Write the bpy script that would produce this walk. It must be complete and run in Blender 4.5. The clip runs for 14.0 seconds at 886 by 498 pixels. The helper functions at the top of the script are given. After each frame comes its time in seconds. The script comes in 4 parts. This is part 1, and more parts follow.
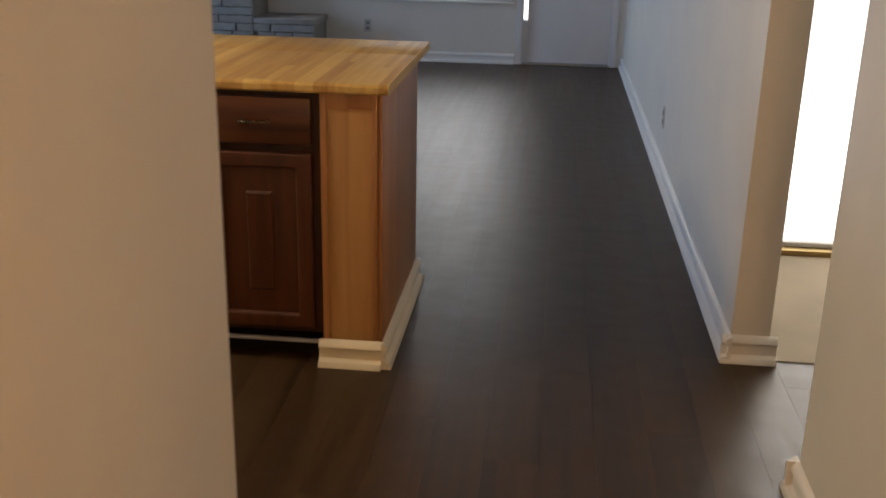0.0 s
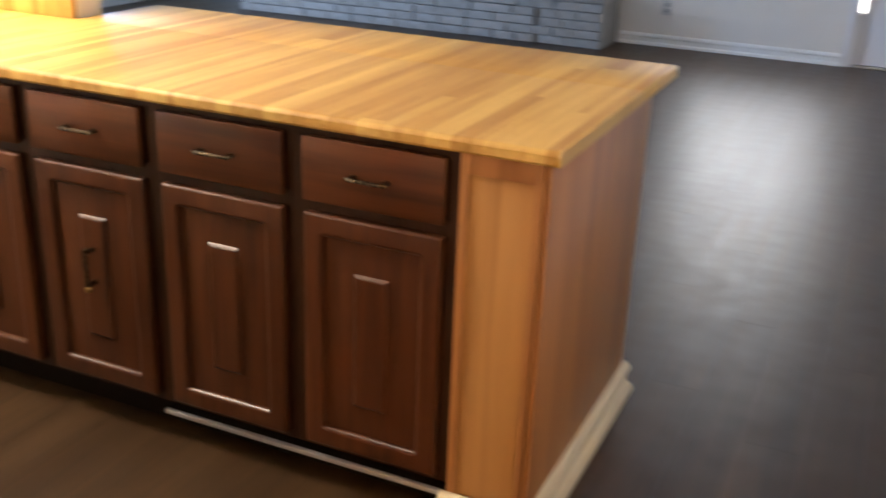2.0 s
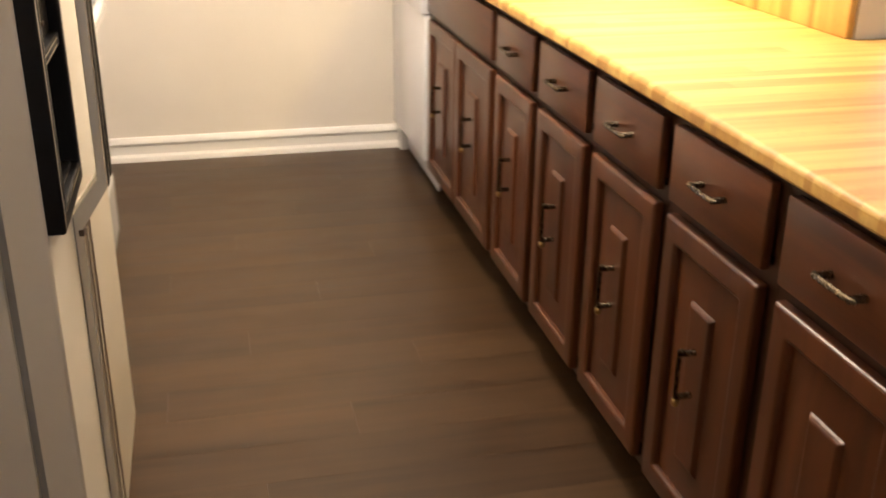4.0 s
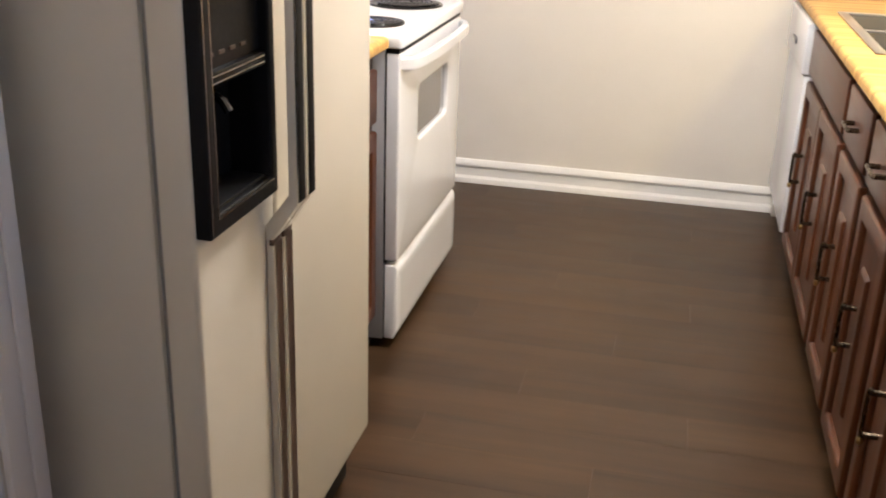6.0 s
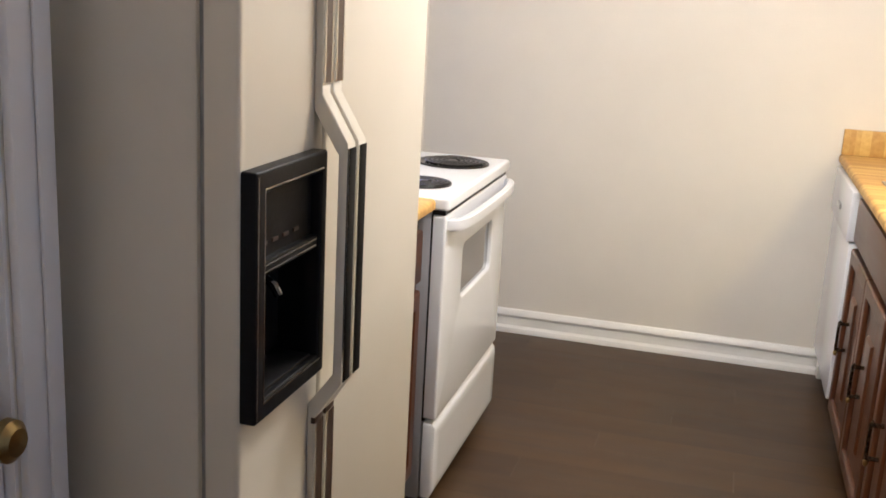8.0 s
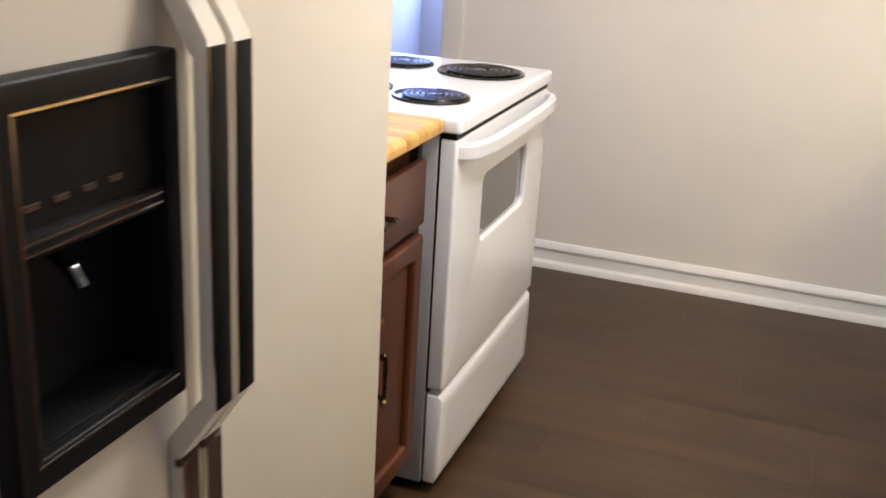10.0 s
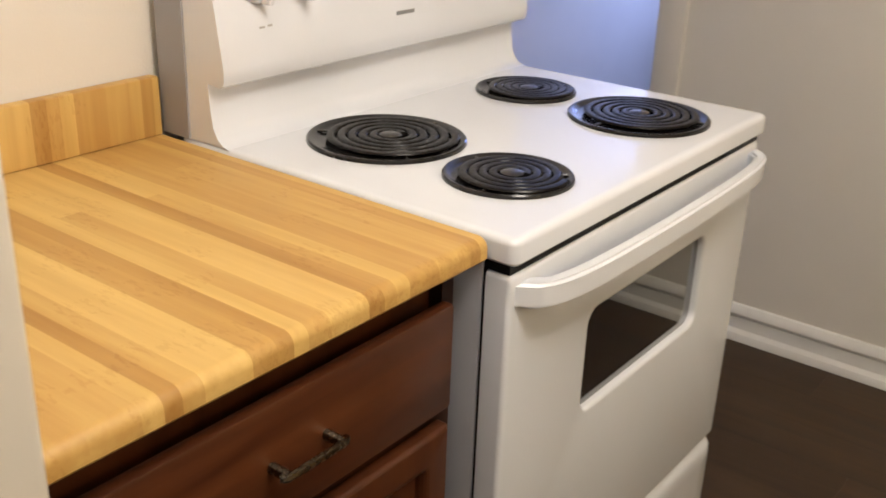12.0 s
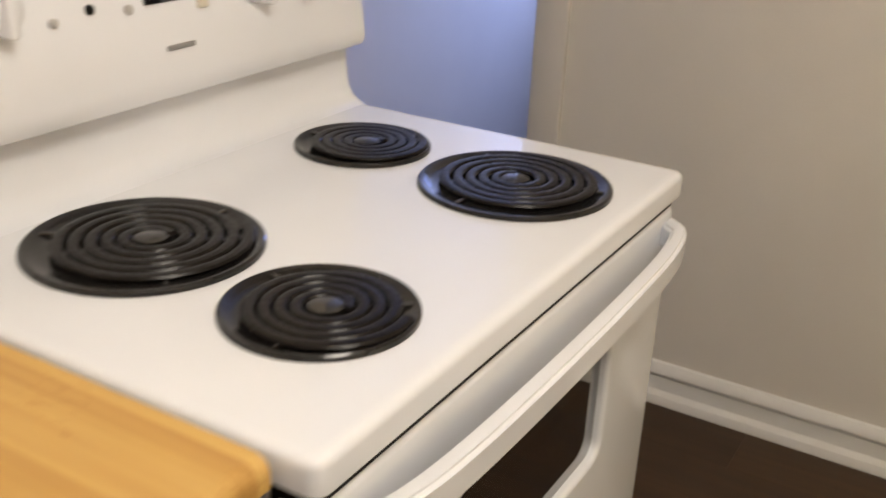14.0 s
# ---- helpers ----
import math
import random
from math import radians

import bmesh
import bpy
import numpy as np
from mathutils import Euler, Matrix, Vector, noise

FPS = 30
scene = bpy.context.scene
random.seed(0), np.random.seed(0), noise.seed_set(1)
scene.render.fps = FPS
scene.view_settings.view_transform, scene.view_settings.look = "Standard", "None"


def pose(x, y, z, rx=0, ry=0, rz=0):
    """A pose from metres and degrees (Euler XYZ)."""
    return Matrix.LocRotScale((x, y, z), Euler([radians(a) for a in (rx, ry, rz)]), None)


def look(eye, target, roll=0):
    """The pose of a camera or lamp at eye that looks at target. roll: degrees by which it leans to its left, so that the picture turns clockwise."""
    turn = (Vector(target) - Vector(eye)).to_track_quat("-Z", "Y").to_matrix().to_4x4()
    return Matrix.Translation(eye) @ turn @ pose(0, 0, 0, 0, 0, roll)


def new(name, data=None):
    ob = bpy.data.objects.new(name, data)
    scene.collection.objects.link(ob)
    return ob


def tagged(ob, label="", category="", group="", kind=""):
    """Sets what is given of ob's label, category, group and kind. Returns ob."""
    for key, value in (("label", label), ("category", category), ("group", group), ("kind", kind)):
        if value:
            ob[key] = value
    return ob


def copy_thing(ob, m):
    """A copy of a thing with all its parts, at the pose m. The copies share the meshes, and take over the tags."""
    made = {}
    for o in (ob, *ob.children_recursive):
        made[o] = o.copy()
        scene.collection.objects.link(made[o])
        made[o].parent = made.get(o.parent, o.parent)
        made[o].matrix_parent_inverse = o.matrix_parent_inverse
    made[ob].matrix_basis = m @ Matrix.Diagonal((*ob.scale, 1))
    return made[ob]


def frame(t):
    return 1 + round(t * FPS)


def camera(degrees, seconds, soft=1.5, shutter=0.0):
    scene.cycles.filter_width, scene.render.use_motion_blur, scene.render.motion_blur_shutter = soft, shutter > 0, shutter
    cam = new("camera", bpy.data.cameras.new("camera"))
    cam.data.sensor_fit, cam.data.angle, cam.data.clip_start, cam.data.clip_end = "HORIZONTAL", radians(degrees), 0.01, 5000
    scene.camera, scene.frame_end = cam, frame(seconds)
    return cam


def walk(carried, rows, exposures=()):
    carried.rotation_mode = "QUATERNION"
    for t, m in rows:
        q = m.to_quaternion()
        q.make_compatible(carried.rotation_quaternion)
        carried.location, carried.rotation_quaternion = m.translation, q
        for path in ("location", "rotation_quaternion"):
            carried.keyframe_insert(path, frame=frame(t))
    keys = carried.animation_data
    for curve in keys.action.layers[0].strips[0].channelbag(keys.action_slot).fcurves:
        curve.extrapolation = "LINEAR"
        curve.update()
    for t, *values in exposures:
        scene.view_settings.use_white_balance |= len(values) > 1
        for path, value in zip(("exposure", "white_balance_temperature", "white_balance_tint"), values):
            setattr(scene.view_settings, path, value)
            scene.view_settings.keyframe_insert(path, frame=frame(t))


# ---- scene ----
cam = camera(46.9, 14.0, 1.7, 0.5)

PATH = [
    (0, (-2.967, -0.509, 1.429), (-1.084, -0.315, 0.782), 1.2),
    (0.5, (-2.657, -0.586, 1.425), (-0.792, -0.349, 0.744), 0.3),
    (1, (-2.367, -0.564, 1.432), (-0.519, -0.268, 0.726), 1.6),
    (1.5, (-2.09, -0.569, 1.419), (-0.272, -0.138, 0.707), 2.4),
    (2, (-1.799, -0.584, 1.433), (-0.095, 0.167, 0.704), 2.3),
    (2.5, (-1.542, -0.54, 1.413), (-0.077, 0.611, 0.687), 2.7),
    (3, (-1.316, -0.462, 1.393), (-0.18, 1.002, 0.644), 2.4),
    (3.5, (-1.078, -0.418, 1.374), (-0.334, 1.267, 0.596), 1.2),
    (3.7, (-0.977, -0.379, 1.358), (-0.364, 1.357, 0.575), 0.9),
    (5.8, (-0.45, -0.24, 1.368), (-0.815, 1.588, 0.643), 1.9),
    (6, (-0.452, -0.231, 1.366), (-0.857, 1.589, 0.643), 1.9),
    (6.5, (-0.455, -0.227, 1.37), (-0.924, 1.589, 0.676), 1.4),
    (7, (-0.465, -0.214, 1.412), (-0.956, 1.631, 0.816), 2.5),
    (7.5, (-0.473, -0.21, 1.45), (-0.977, 1.665, 0.971), 3.4),
    (8, (-0.47, -0.214, 1.445), (-0.976, 1.659, 0.96), 3.1),
    (10.5, (-0.508, 0.699, 1.354), (-1.196, 2.443, 0.659), 4.2),
    (11, (-0.582, 1.046, 1.36), (-1.372, 2.742, 0.653), 5.1),
    (11.5, (-0.566, 1.277, 1.36), (-1.51, 2.879, 0.624), 4.2),
    (12, (-0.572, 1.446, 1.368), (-1.677, 2.915, 0.581), 2.1),
    (12.5, (-0.658, 1.554, 1.361), (-1.816, 2.952, 0.522), 1.6),
    (13, (-0.724, 1.649, 1.333), (-1.877, 3.05, 0.492), 0.8),
    (13.5, (-0.773, 1.737, 1.331), (-1.781, 3.259, 0.514), 1.8),
    (14, (-0.799, 1.904, 1.333), (-1.717, 3.489, 0.531), 2.5),
]
walk(cam, [(t, look(eye, target, roll)) for t, eye, target, roll in PATH],
     [(0, -0.46, 7050, 10), (0.5, -0.2, 6900, 10), (1.0, -0.22, 6850, 10), (1.5, 0.32, 6800, 10), (2.1, 0.70, 6850, 11), (2.5, 0.46, 7200, 13), (3.0, 0.35, 7300, 13), (3.7, 0.45, 7200, 14),
      (5.8, 0.3, 5950, 12), (6.6, 0.40, 5700, 12), (7.4, 0.06, 5700, 11), (8.2, -0.02, 5700, 11), (10.3, 0.0, 5700, 12), (11.0, -0.48, 5800, 12), (11.5, -0.76, 6050, 12), (12.0, -0.68, 6200, 11),
      (12.5, -0.72, 6400, 11), (13.0, -0.90, 6450, 11), (13.5, -0.87, 6350, 11), (14, -0.82, 6350, 11)])
# ---------------------------------------------------------------- the plan, in metres
H = 2.44                    # ceiling
XL, XB = -1.273, -1.805     # pantry front, wall behind the stove
YP = 0.063                  # hall side of the pantry
YE = 4.070                  # end wall
XF, YN = 6.58, 6.0          # far and north walls of the living room
YR, YH = -1.142, -1.19      # wall of the passage, hall wall
XS, YS0 = 0.605, 1.715      # wall behind the sink and its free end
XG = 1.37                   # glass door of the side room

# ---------------------------------------------------------------- world, sun, lamps
world = bpy.data.worlds.new("sky")
scene.world = world
world.use_nodes = True
wn = world.node_tree.nodes
sky = wn.new("ShaderNodeTexSky")
sky.sky_type, sky.sun_disc, sky.sun_elevation, sky.sun_rotation = "NISHITA", False, radians(50), radians(250)
wn["Background"].inputs[1].default_value = 0.12
world.node_tree.links.new(sky.outputs[0], wn["Background"].inputs[0])


def lamp(name, kind, m, power, color, size=0.3, size_y=None, label=""):
    data = bpy.data.lights.new(name, kind)
    data.energy, data.color = power, color
    if kind == "AREA":
        data.shape, data.size, data.size_y = "RECTANGLE", size, size_y or size
    elif kind == "SUN":
        data.angle = size
    else:
        data.shadow_soft_size = size
    ob = new(name, data)
    ob.matrix_basis = m
    return tagged(ob, label, "lamp", kind="light")


lamp("sun", "SUN", look((3, -20, 24), (3, 0, 0)), 2.5, (1.0, 0.95, 0.88), radians(0.5))
# daylight standing in the openings; the north and back hall ones are unseen additions
lamp("daylight_living", "AREA", look((XF - 0.05, 0.46, 1.3), (0, 0.7, 0.6)), 9, (0.72, 0.82, 1.0), 1.05, 1.4)
lamp("daylight_living_north", "AREA", look((3.9, YN - 0.04, 1.4), (3.4, 0, 0.7)), 150, (0.36, 0.58, 1.0), 2.3, 1.5)
lamp("daylight_side_room", "AREA", look((1.32, -2.0, 1.1), (-1.5, -1.9, 0.6)), 24, (1.0, 0.95, 0.88), 1.0, 1.9)
lamp("daylight_back_hall", "AREA", look((-2.28, YE + 1.88, 1.45), (-2.62, 3.9, 1.0)), 44, (0.36, 0.47, 1.0), 0.6, 1.05)
# kitchen ceiling lamp and lower over-sink lamp, both out of view
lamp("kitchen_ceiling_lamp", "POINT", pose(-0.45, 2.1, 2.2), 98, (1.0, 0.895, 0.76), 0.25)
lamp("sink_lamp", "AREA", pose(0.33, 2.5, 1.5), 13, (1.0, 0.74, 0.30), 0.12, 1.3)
# unseen low lamp added behind the start to warm the hall wall
lamp("hall_fill_lamp", "POINT", pose(-4.2, -1.1, 1.25), 66, (1.0, 0.56, 0.24), 0.12)

# ---------------------------------------------------------------- materials


def nodes_of(name):
    m = bpy.data.materials.new(name)
    m.use_nodes = True
    return m, m.node_tree.nodes, m.node_tree.links, m.node_tree.nodes["Principled BSDF"]


def ramp(n, stops):
    r = n.new("ShaderNodeValToRGB")
    el = r.color_ramp.elements
    while len(el) < len(stops):
        el.new(0.5)
    for e, (p, c) in zip(el, stops):
        e.position, e.color = p, (*c, 1)
    return r


def paint(name, color, rough=0.5, metal=0.0, vary=0.06, scale=3.0, bump=0.02, fine=120.0, coat=0.0):
    """A painted or plain surface: broad stains, fine grain, slight relief."""
    m, n, l, b = nodes_of(name)
    co = n.new("ShaderNodeTexCoord")
    big, small = n.new("ShaderNodeTexNoise"), n.new("ShaderNodeTexNoise")
    big.inputs["Scale"].default_value, small.inputs["Scale"].default_value = scale, fine
    big.inputs["Detail"].default_value = 5
    for t in (big, small):
        l.new(co.outputs["Object"], t.inputs["Vector"])
    lo, hi = [c * (1 - vary) for c in color], [min(1, c * (1 + vary)) for c in color]
    r = ramp(n, [(0.3, lo), (0.7, hi)])
    l.new(big.outputs["Fac"], r.inputs[0])
    l.new(r.outputs[0], b.inputs["Base Color"])
    mr = n.new("ShaderNodeMapRange")
    mr.inputs["To Min"].default_value, mr.inputs["To Max"].default_value = rough * 0.85, min(1, rough * 1.15)
    l.new(small.outputs["Fac"], mr.inputs["Value"])
    l.new(mr.outputs[0], b.inputs["Roughness"])
    bp = n.new("ShaderNodeBump")
    bp.inputs["Strength"].default_value, bp.inputs["Distance"].default_value = bump, 0.01
    l.new(small.outputs["Fac"], bp.inputs["Height"])
    l.new(bp.outputs[0], b.inputs["Normal"])
    b.inputs["Metallic"].default_value, b.inputs["Coat Weight"].default_value = metal, coat
    return m


def wood(name, dark, light, along="z", rough=0.4, grain=26.0, coat=0.2, vary_piece=0.0, bump=0.06, island=False):
    """Grained wood, the grain along one axis of the object."""
    m, n, l, b = nodes_of(name)
    co, mp = n.new("ShaderNodeTexCoord"), n.new("ShaderNodeMapping")
    sc = [grain, grain, grain]
    sc["xyz".index(along)] = grain * 0.06
    mp.inputs["Scale"].default_value = sc
    info = n.new("ShaderNodeNewGeometry" if island else "ShaderNodeObjectInfo")
    rnd = info.outputs["Random Per Island" if island else "Random"]
    add = n.new("ShaderNodeVectorMath")
    add.operation = "ADD"
    mul = n.new("ShaderNodeMath")
    mul.operation, mul.inputs[1].default_value = "MULTIPLY", 37.0
    l.new(rnd, mul.inputs[0])
    l.new(co.outputs["Object"], mp.inputs["Vector"])
    l.new(mp.outputs[0], add.inputs[0])
    l.new(mul.outputs[0], add.inputs[1])
    a, c = n.new("ShaderNodeTexNoise"), n.new("ShaderNodeTexNoise")
    a.inputs["Scale"].default_value, a.inputs["Detail"].default_value, a.inputs["Distortion"].default_value = 1.0, 6, 0.6
    c.inputs["Scale"].default_value, c.inputs["Detail"].default_value = 0.22, 3
    l.new(add.outputs[0], a.inputs["Vector"])
    l.new(add.outputs[0], c.inputs["Vector"])
    mix = n.new("ShaderNodeMath")
    mix.operation = "MULTIPLY_ADD"
    mix.inputs[1].default_value = 0.55
    l.new(a.outputs["Fac"], mix.inputs[0])
    half = n.new("ShaderNodeMath")
    half.operation, half.inputs[1].default_value = "MULTIPLY", 0.45
    l.new(c.outputs["Fac"], half.inputs[0])
    l.new(half.outputs[0], mix.inputs[2])
    r = ramp(n, [(0.34, dark), (0.66, light)])
    if vary_piece:
        sh = n.new("ShaderNodeMath")
        sh.operation, sh.inputs[1].default_value, sh.inputs[2].default_value = "MULTIPLY_ADD", vary_piece, -vary_piece / 2
        l.new(rnd, sh.inputs[0])
        sm = n.new("ShaderNodeMath")
        l.new(sh.outputs[0], sm.inputs[0])
        l.new(mix.outputs[0], sm.inputs[1])
        l.new(sm.outputs[0], r.inputs[0])
    else:
        l.new(mix.outputs[0], r.inputs[0])
    l.new(r.outputs[0], b.inputs["Base Color"])
    mr = n.new("ShaderNodeMapRange")
    mr.inputs["To Min"].default_value, mr.inputs["To Max"].default_value = rough * 0.8, rough * 1.25
    l.new(a.outputs["Fac"], mr.inputs["Value"])
    l.new(mr.outputs[0], b.inputs["Roughness"])
    bp = n.new("ShaderNodeBump")
    bp.inputs["Strength"].default_value, bp.inputs["Distance"].default_value = bump, 0.004
    l.new(a.outputs["Fac"], bp.inputs["Height"])
    l.new(bp.outputs[0], b.inputs["Normal"])
    b.inputs["Specular IOR Level"].default_value = 0.32
    b.inputs["Coat Weight"].default_value, b.inputs["Coat Roughness"].default_value = coat, 0.28
    return m


def butcher_block(name, across="y", width=0.031):
    """Laminate printed as maple strips, each strip broken into staves of its own tone."""
    m, n, l, b = nodes_of(name)
    co, sep = n.new("ShaderNodeTexCoord"), n.new("ShaderNodeSeparateXYZ")
    l.new(co.outputs["Object"], sep.inputs[0])

    def op(kind, a, c=None, d=None):
        q = n.new("ShaderNodeMath")
        q.operation = kind
        for i, v in enumerate((a, c, d)):
            if isinstance(v, (int, float)):
                q.inputs[i].default_value = v
            elif v is not None:
                l.new(v, q.inputs[i])
        return q.outputs[0]

    s = sep.outputs["X" if across == "x" else "Y"]
    t = sep.outputs[{"y": "X", "x": "Y", "upright": "Z"}[across]]
    u = op("DIVIDE", s, width)
    strip = op("FLOOR", op("ADD", u, op("MULTIPLY", op("SINE", op("MULTIPLY", u, 1.37)), 0.45)))
    w1 = n.new("ShaderNodeTexWhiteNoise")
    w1.noise_dimensions = "1D"
    l.new(strip, w1.inputs["W"])
    stave = op("FLOOR", op("ADD", op("DIVIDE", t, 2.6), op("MULTIPLY", w1.outputs["Value"], 7.0)))
    w2 = n.new("ShaderNodeTexWhiteNoise")
    w2.noise_dimensions = "2D"
    cb = n.new("ShaderNodeCombineXYZ")
    l.new(strip, cb.inputs[0])
    l.new(stave, cb.inputs[1])
    l.new(cb.outputs[0], w2.inputs["Vector"])
    mp = n.new("ShaderNodeMapping")
    mp.inputs["Scale"].default_value = {"y": (3.5, 55, 55), "x": (55, 3.5, 55), "upright": (55, 55, 3.5)}[across]
    off = n.new("ShaderNodeVectorMath")
    l.new(co.outputs["Object"], mp.inputs[0])
    l.new(mp.outputs[0], off.inputs[0])
    l.new(w2.outputs["Color"], off.inputs[1])
    g = n.new("ShaderNodeTexNoise")
    g.inputs["Scale"].default_value, g.inputs["Detail"].default_value = 1.0, 5
    l.new(off.outputs[0], g.inputs["Vector"])
    fmp, fleck = n.new("ShaderNodeMapping"), n.new("ShaderNodeTexNoise")
    fmp.inputs["Scale"].default_value = {"y": (60, 210, 210), "x": (210, 60, 210), "upright": (210, 210, 60)}[across]
    fleck.inputs["Scale"].default_value, fleck.inputs["Detail"].default_value = 1.0, 2
    l.new(co.outputs["Object"], fmp.inputs[0])
    l.new(fmp.outputs[0], fleck.inputs["Vector"])
    patch = n.new("ShaderNodeTexNoise")
    patch.inputs["Scale"].default_value, patch.inputs["Detail"].default_value = 11.0, 1
    l.new(co.outputs["Object"], patch.inputs["Vector"])
    fac = op("ADD", op("MULTIPLY", w2.outputs["Value"], 0.50), op("MULTIPLY", g.outputs["Fac"], 0.52))
    marks = op("MULTIPLY", op("GREATER_THAN", fleck.outputs["Fac"], 0.57), op("GREATER_THAN", patch.outputs["Fac"], 0.57))
    fac = op("SUBTRACT", fac, op("MULTIPLY", marks, 0.085))
    r = ramp(n, [(0.22, (0.36, 0.182, 0.040)), (0.5, (0.49, 0.285, 0.078)), (0.86, (0.67, 0.45, 0.145))])
    l.new(fac, r.inputs[0])
    l.new(r.outputs[0], b.inputs["Base Color"])
    b.inputs["Roughness"].default_value = 0.5
    b.inputs["Specular IOR Level"].default_value = 0.45
    bp = n.new("ShaderNodeBump")
    bp.inputs["Strength"].default_value, bp.inputs["Distance"].default_value = 0.03, 0.003
    l.new(g.outputs["Fac"], bp.inputs["Height"])
    l.new(bp.outputs[0], b.inputs["Normal"])
    return m


WALL = paint("wall_paint", (0.73, 0.69, 0.625), 0.75, vary=0.03, bump=0.08, fine=220)
CEIL = paint("ceiling_paint", (0.8, 0.79, 0.76), 0.9, bump=0.15, fine=90)
TRIM = paint("trim_paint", (0.78, 0.77, 0.74), 0.4, vary=0.04)
CREAM = paint("cream_trim_paint", (0.70, 0.62, 0.45), 0.42, vary=0.05)
DOORWHITE = paint("door_paint", (0.74, 0.73, 0.74), 0.45, vary=0.03)
CARPET = paint("carpet", (0.46, 0.38, 0.28), 0.95, vary=0.12, bump=0.6, fine=400)
PLANK = wood("floor_plank", (0.0290, 0.0146, 0.0064), (0.066, 0.0358, 0.0158), "x", 0.38, 22, 0.0, 0.012, 0.015)
PLANKFAR = wood("floor_plank_far", (0.0290, 0.0146, 0.0064), (0.066, 0.0358, 0.0158), "x", 0.38, 22, 0.0, 0.012, 0.015, True)
CAB = wood("cabinet_wood", (0.043, 0.0112, 0.0037), (0.097, 0.0300, 0.0097), "z", 0.36, 34, 0.22, bump=0.012)
CABH = wood("cabinet_wood_drawer", (0.037, 0.0095, 0.0033), (0.112, 0.0345, 0.0110), "y", 0.36, 34, 0.22, bump=0.012)
FRAMEW = wood("dark_face_frame_wood", (0.016, 0.005, 0.0022), (0.050, 0.017, 0.007), "z", 0.4, 30, 0.15, bump=0.012)
# near black: the shade of recesses is put into this colour
CABIN = paint("recess_shade", (0.012, 0.008, 0.006), 0.7)
POSTW = wood("light_post_wood", (0.36, 0.175, 0.062), (0.53, 0.29, 0.112), "z", 0.42, 22, 0.1)
ENDW = wood("end_panel_wood", (0.28, 0.118, 0.044), (0.48, 0.23, 0.09), "z", 0.4, 18, 0.2)
BLOCK = butcher_block("butcher_block_laminate", "y")
BLOCKV = butcher_block("butcher_block_backsplash", "upright")
ENAMEL = paint("white_enamel", (0.77, 0.79, 0.835), 0.24, vary=0.02, bump=0.0, coat=0.4)
FRIDGE = paint("almond_fridge_paint", (0.60, 0.555, 0.47), 0.36, vary=0.03, bump=0.03, fine=500)
FRSIDE = paint("fridge_side_paint", (0.60, 0.56, 0.485), 0.5, vary=0.04, bump=0.06, fine=400)
BLACK = paint("black_plastic", (0.008, 0.008, 0.009), 0.42, bump=0.01)
BLACKG = paint("black_glass", (0.008, 0.008, 0.01), 0.03, bump=0.0, coat=1.0)
COIL = paint("burner_coil", (0.009, 0.0075, 0.0068), 0.25, 0.0, bump=0.06)
HUB = paint("worn_burner_metal", (0.10, 0.095, 0.09), 0.24, 0.9, vary=0.2)
BOWL = paint("black_drip_bowl", (0.013, 0.012, 0.0115), 0.16, 0.0, vary=0.3, scale=20, bump=0.02)
CHROME = paint("chrome", (0.62, 0.6, 0.57), 0.2, 1.0, bump=0.01)
STEEL = paint("brushed_steel", (0.42, 0.42, 0.42), 0.3, 1.0, bump=0.05, fine=300)
BRASS = paint("old_brass", (0.34, 0.24, 0.10), 0.32, 1.0, vary=0.2)
ANTIQUE = paint("antique_bronze", (0.11, 0.085, 0.058), 0.27, 1.0, vary=0.3)
STONE = paint("grey_stone", (0.31, 0.270, 0.235), 0.85, vary=0.14, scale=14, bump=0.35, fine=60)
MORTAR = paint("grey_mortar", (0.24, 0.215, 0.19), 0.95, bump=0.4, fine=90)
GRIP = paint("black_grip_rubber", (0.005, 0.005, 0.005), 0.6, bump=0.01)
for bm_ in (BLACK, CABIN, GRIP):
    bm_.node_tree.nodes["Principled BSDF"].inputs["Specular IOR Level"].default_value = 0.1
HANDLE = paint("almond_plastic", (0.68, 0.64, 0.55), 0.3, vary=0.02, bump=0.0)
INLAY = paint("dark_brown_inlay", (0.05, 0.03, 0.022), 0.35)
STAIN = paint("grey_painted_steel", (0.34, 0.34, 0.36), 0.35, bump=0.02)
SINKIN = paint("dull_steel", (0.16, 0.16, 0.16), 0.35, 0.8)
GREYP = paint("pale_grey_print", (0.42, 0.41, 0.40), 0.45)
GREY = paint("grey_print", (0.25, 0.25, 0.25), 0.5)
glass_m, gn, gl, gb = nodes_of("pane_glass")
gb.inputs["Transmission Weight"].default_value, gb.inputs["Roughness"].default_value = 1.0, 0.0
GLASS = glass_m
glow_m, gn2, gl2, gb2 = nodes_of("overcast_daylight")
gb2.inputs["Emission Color"].default_value, gb2.inputs["Emission Strength"].default_value = (0.95, 0.97, 1.0, 1), 3.8
DAY = glow_m

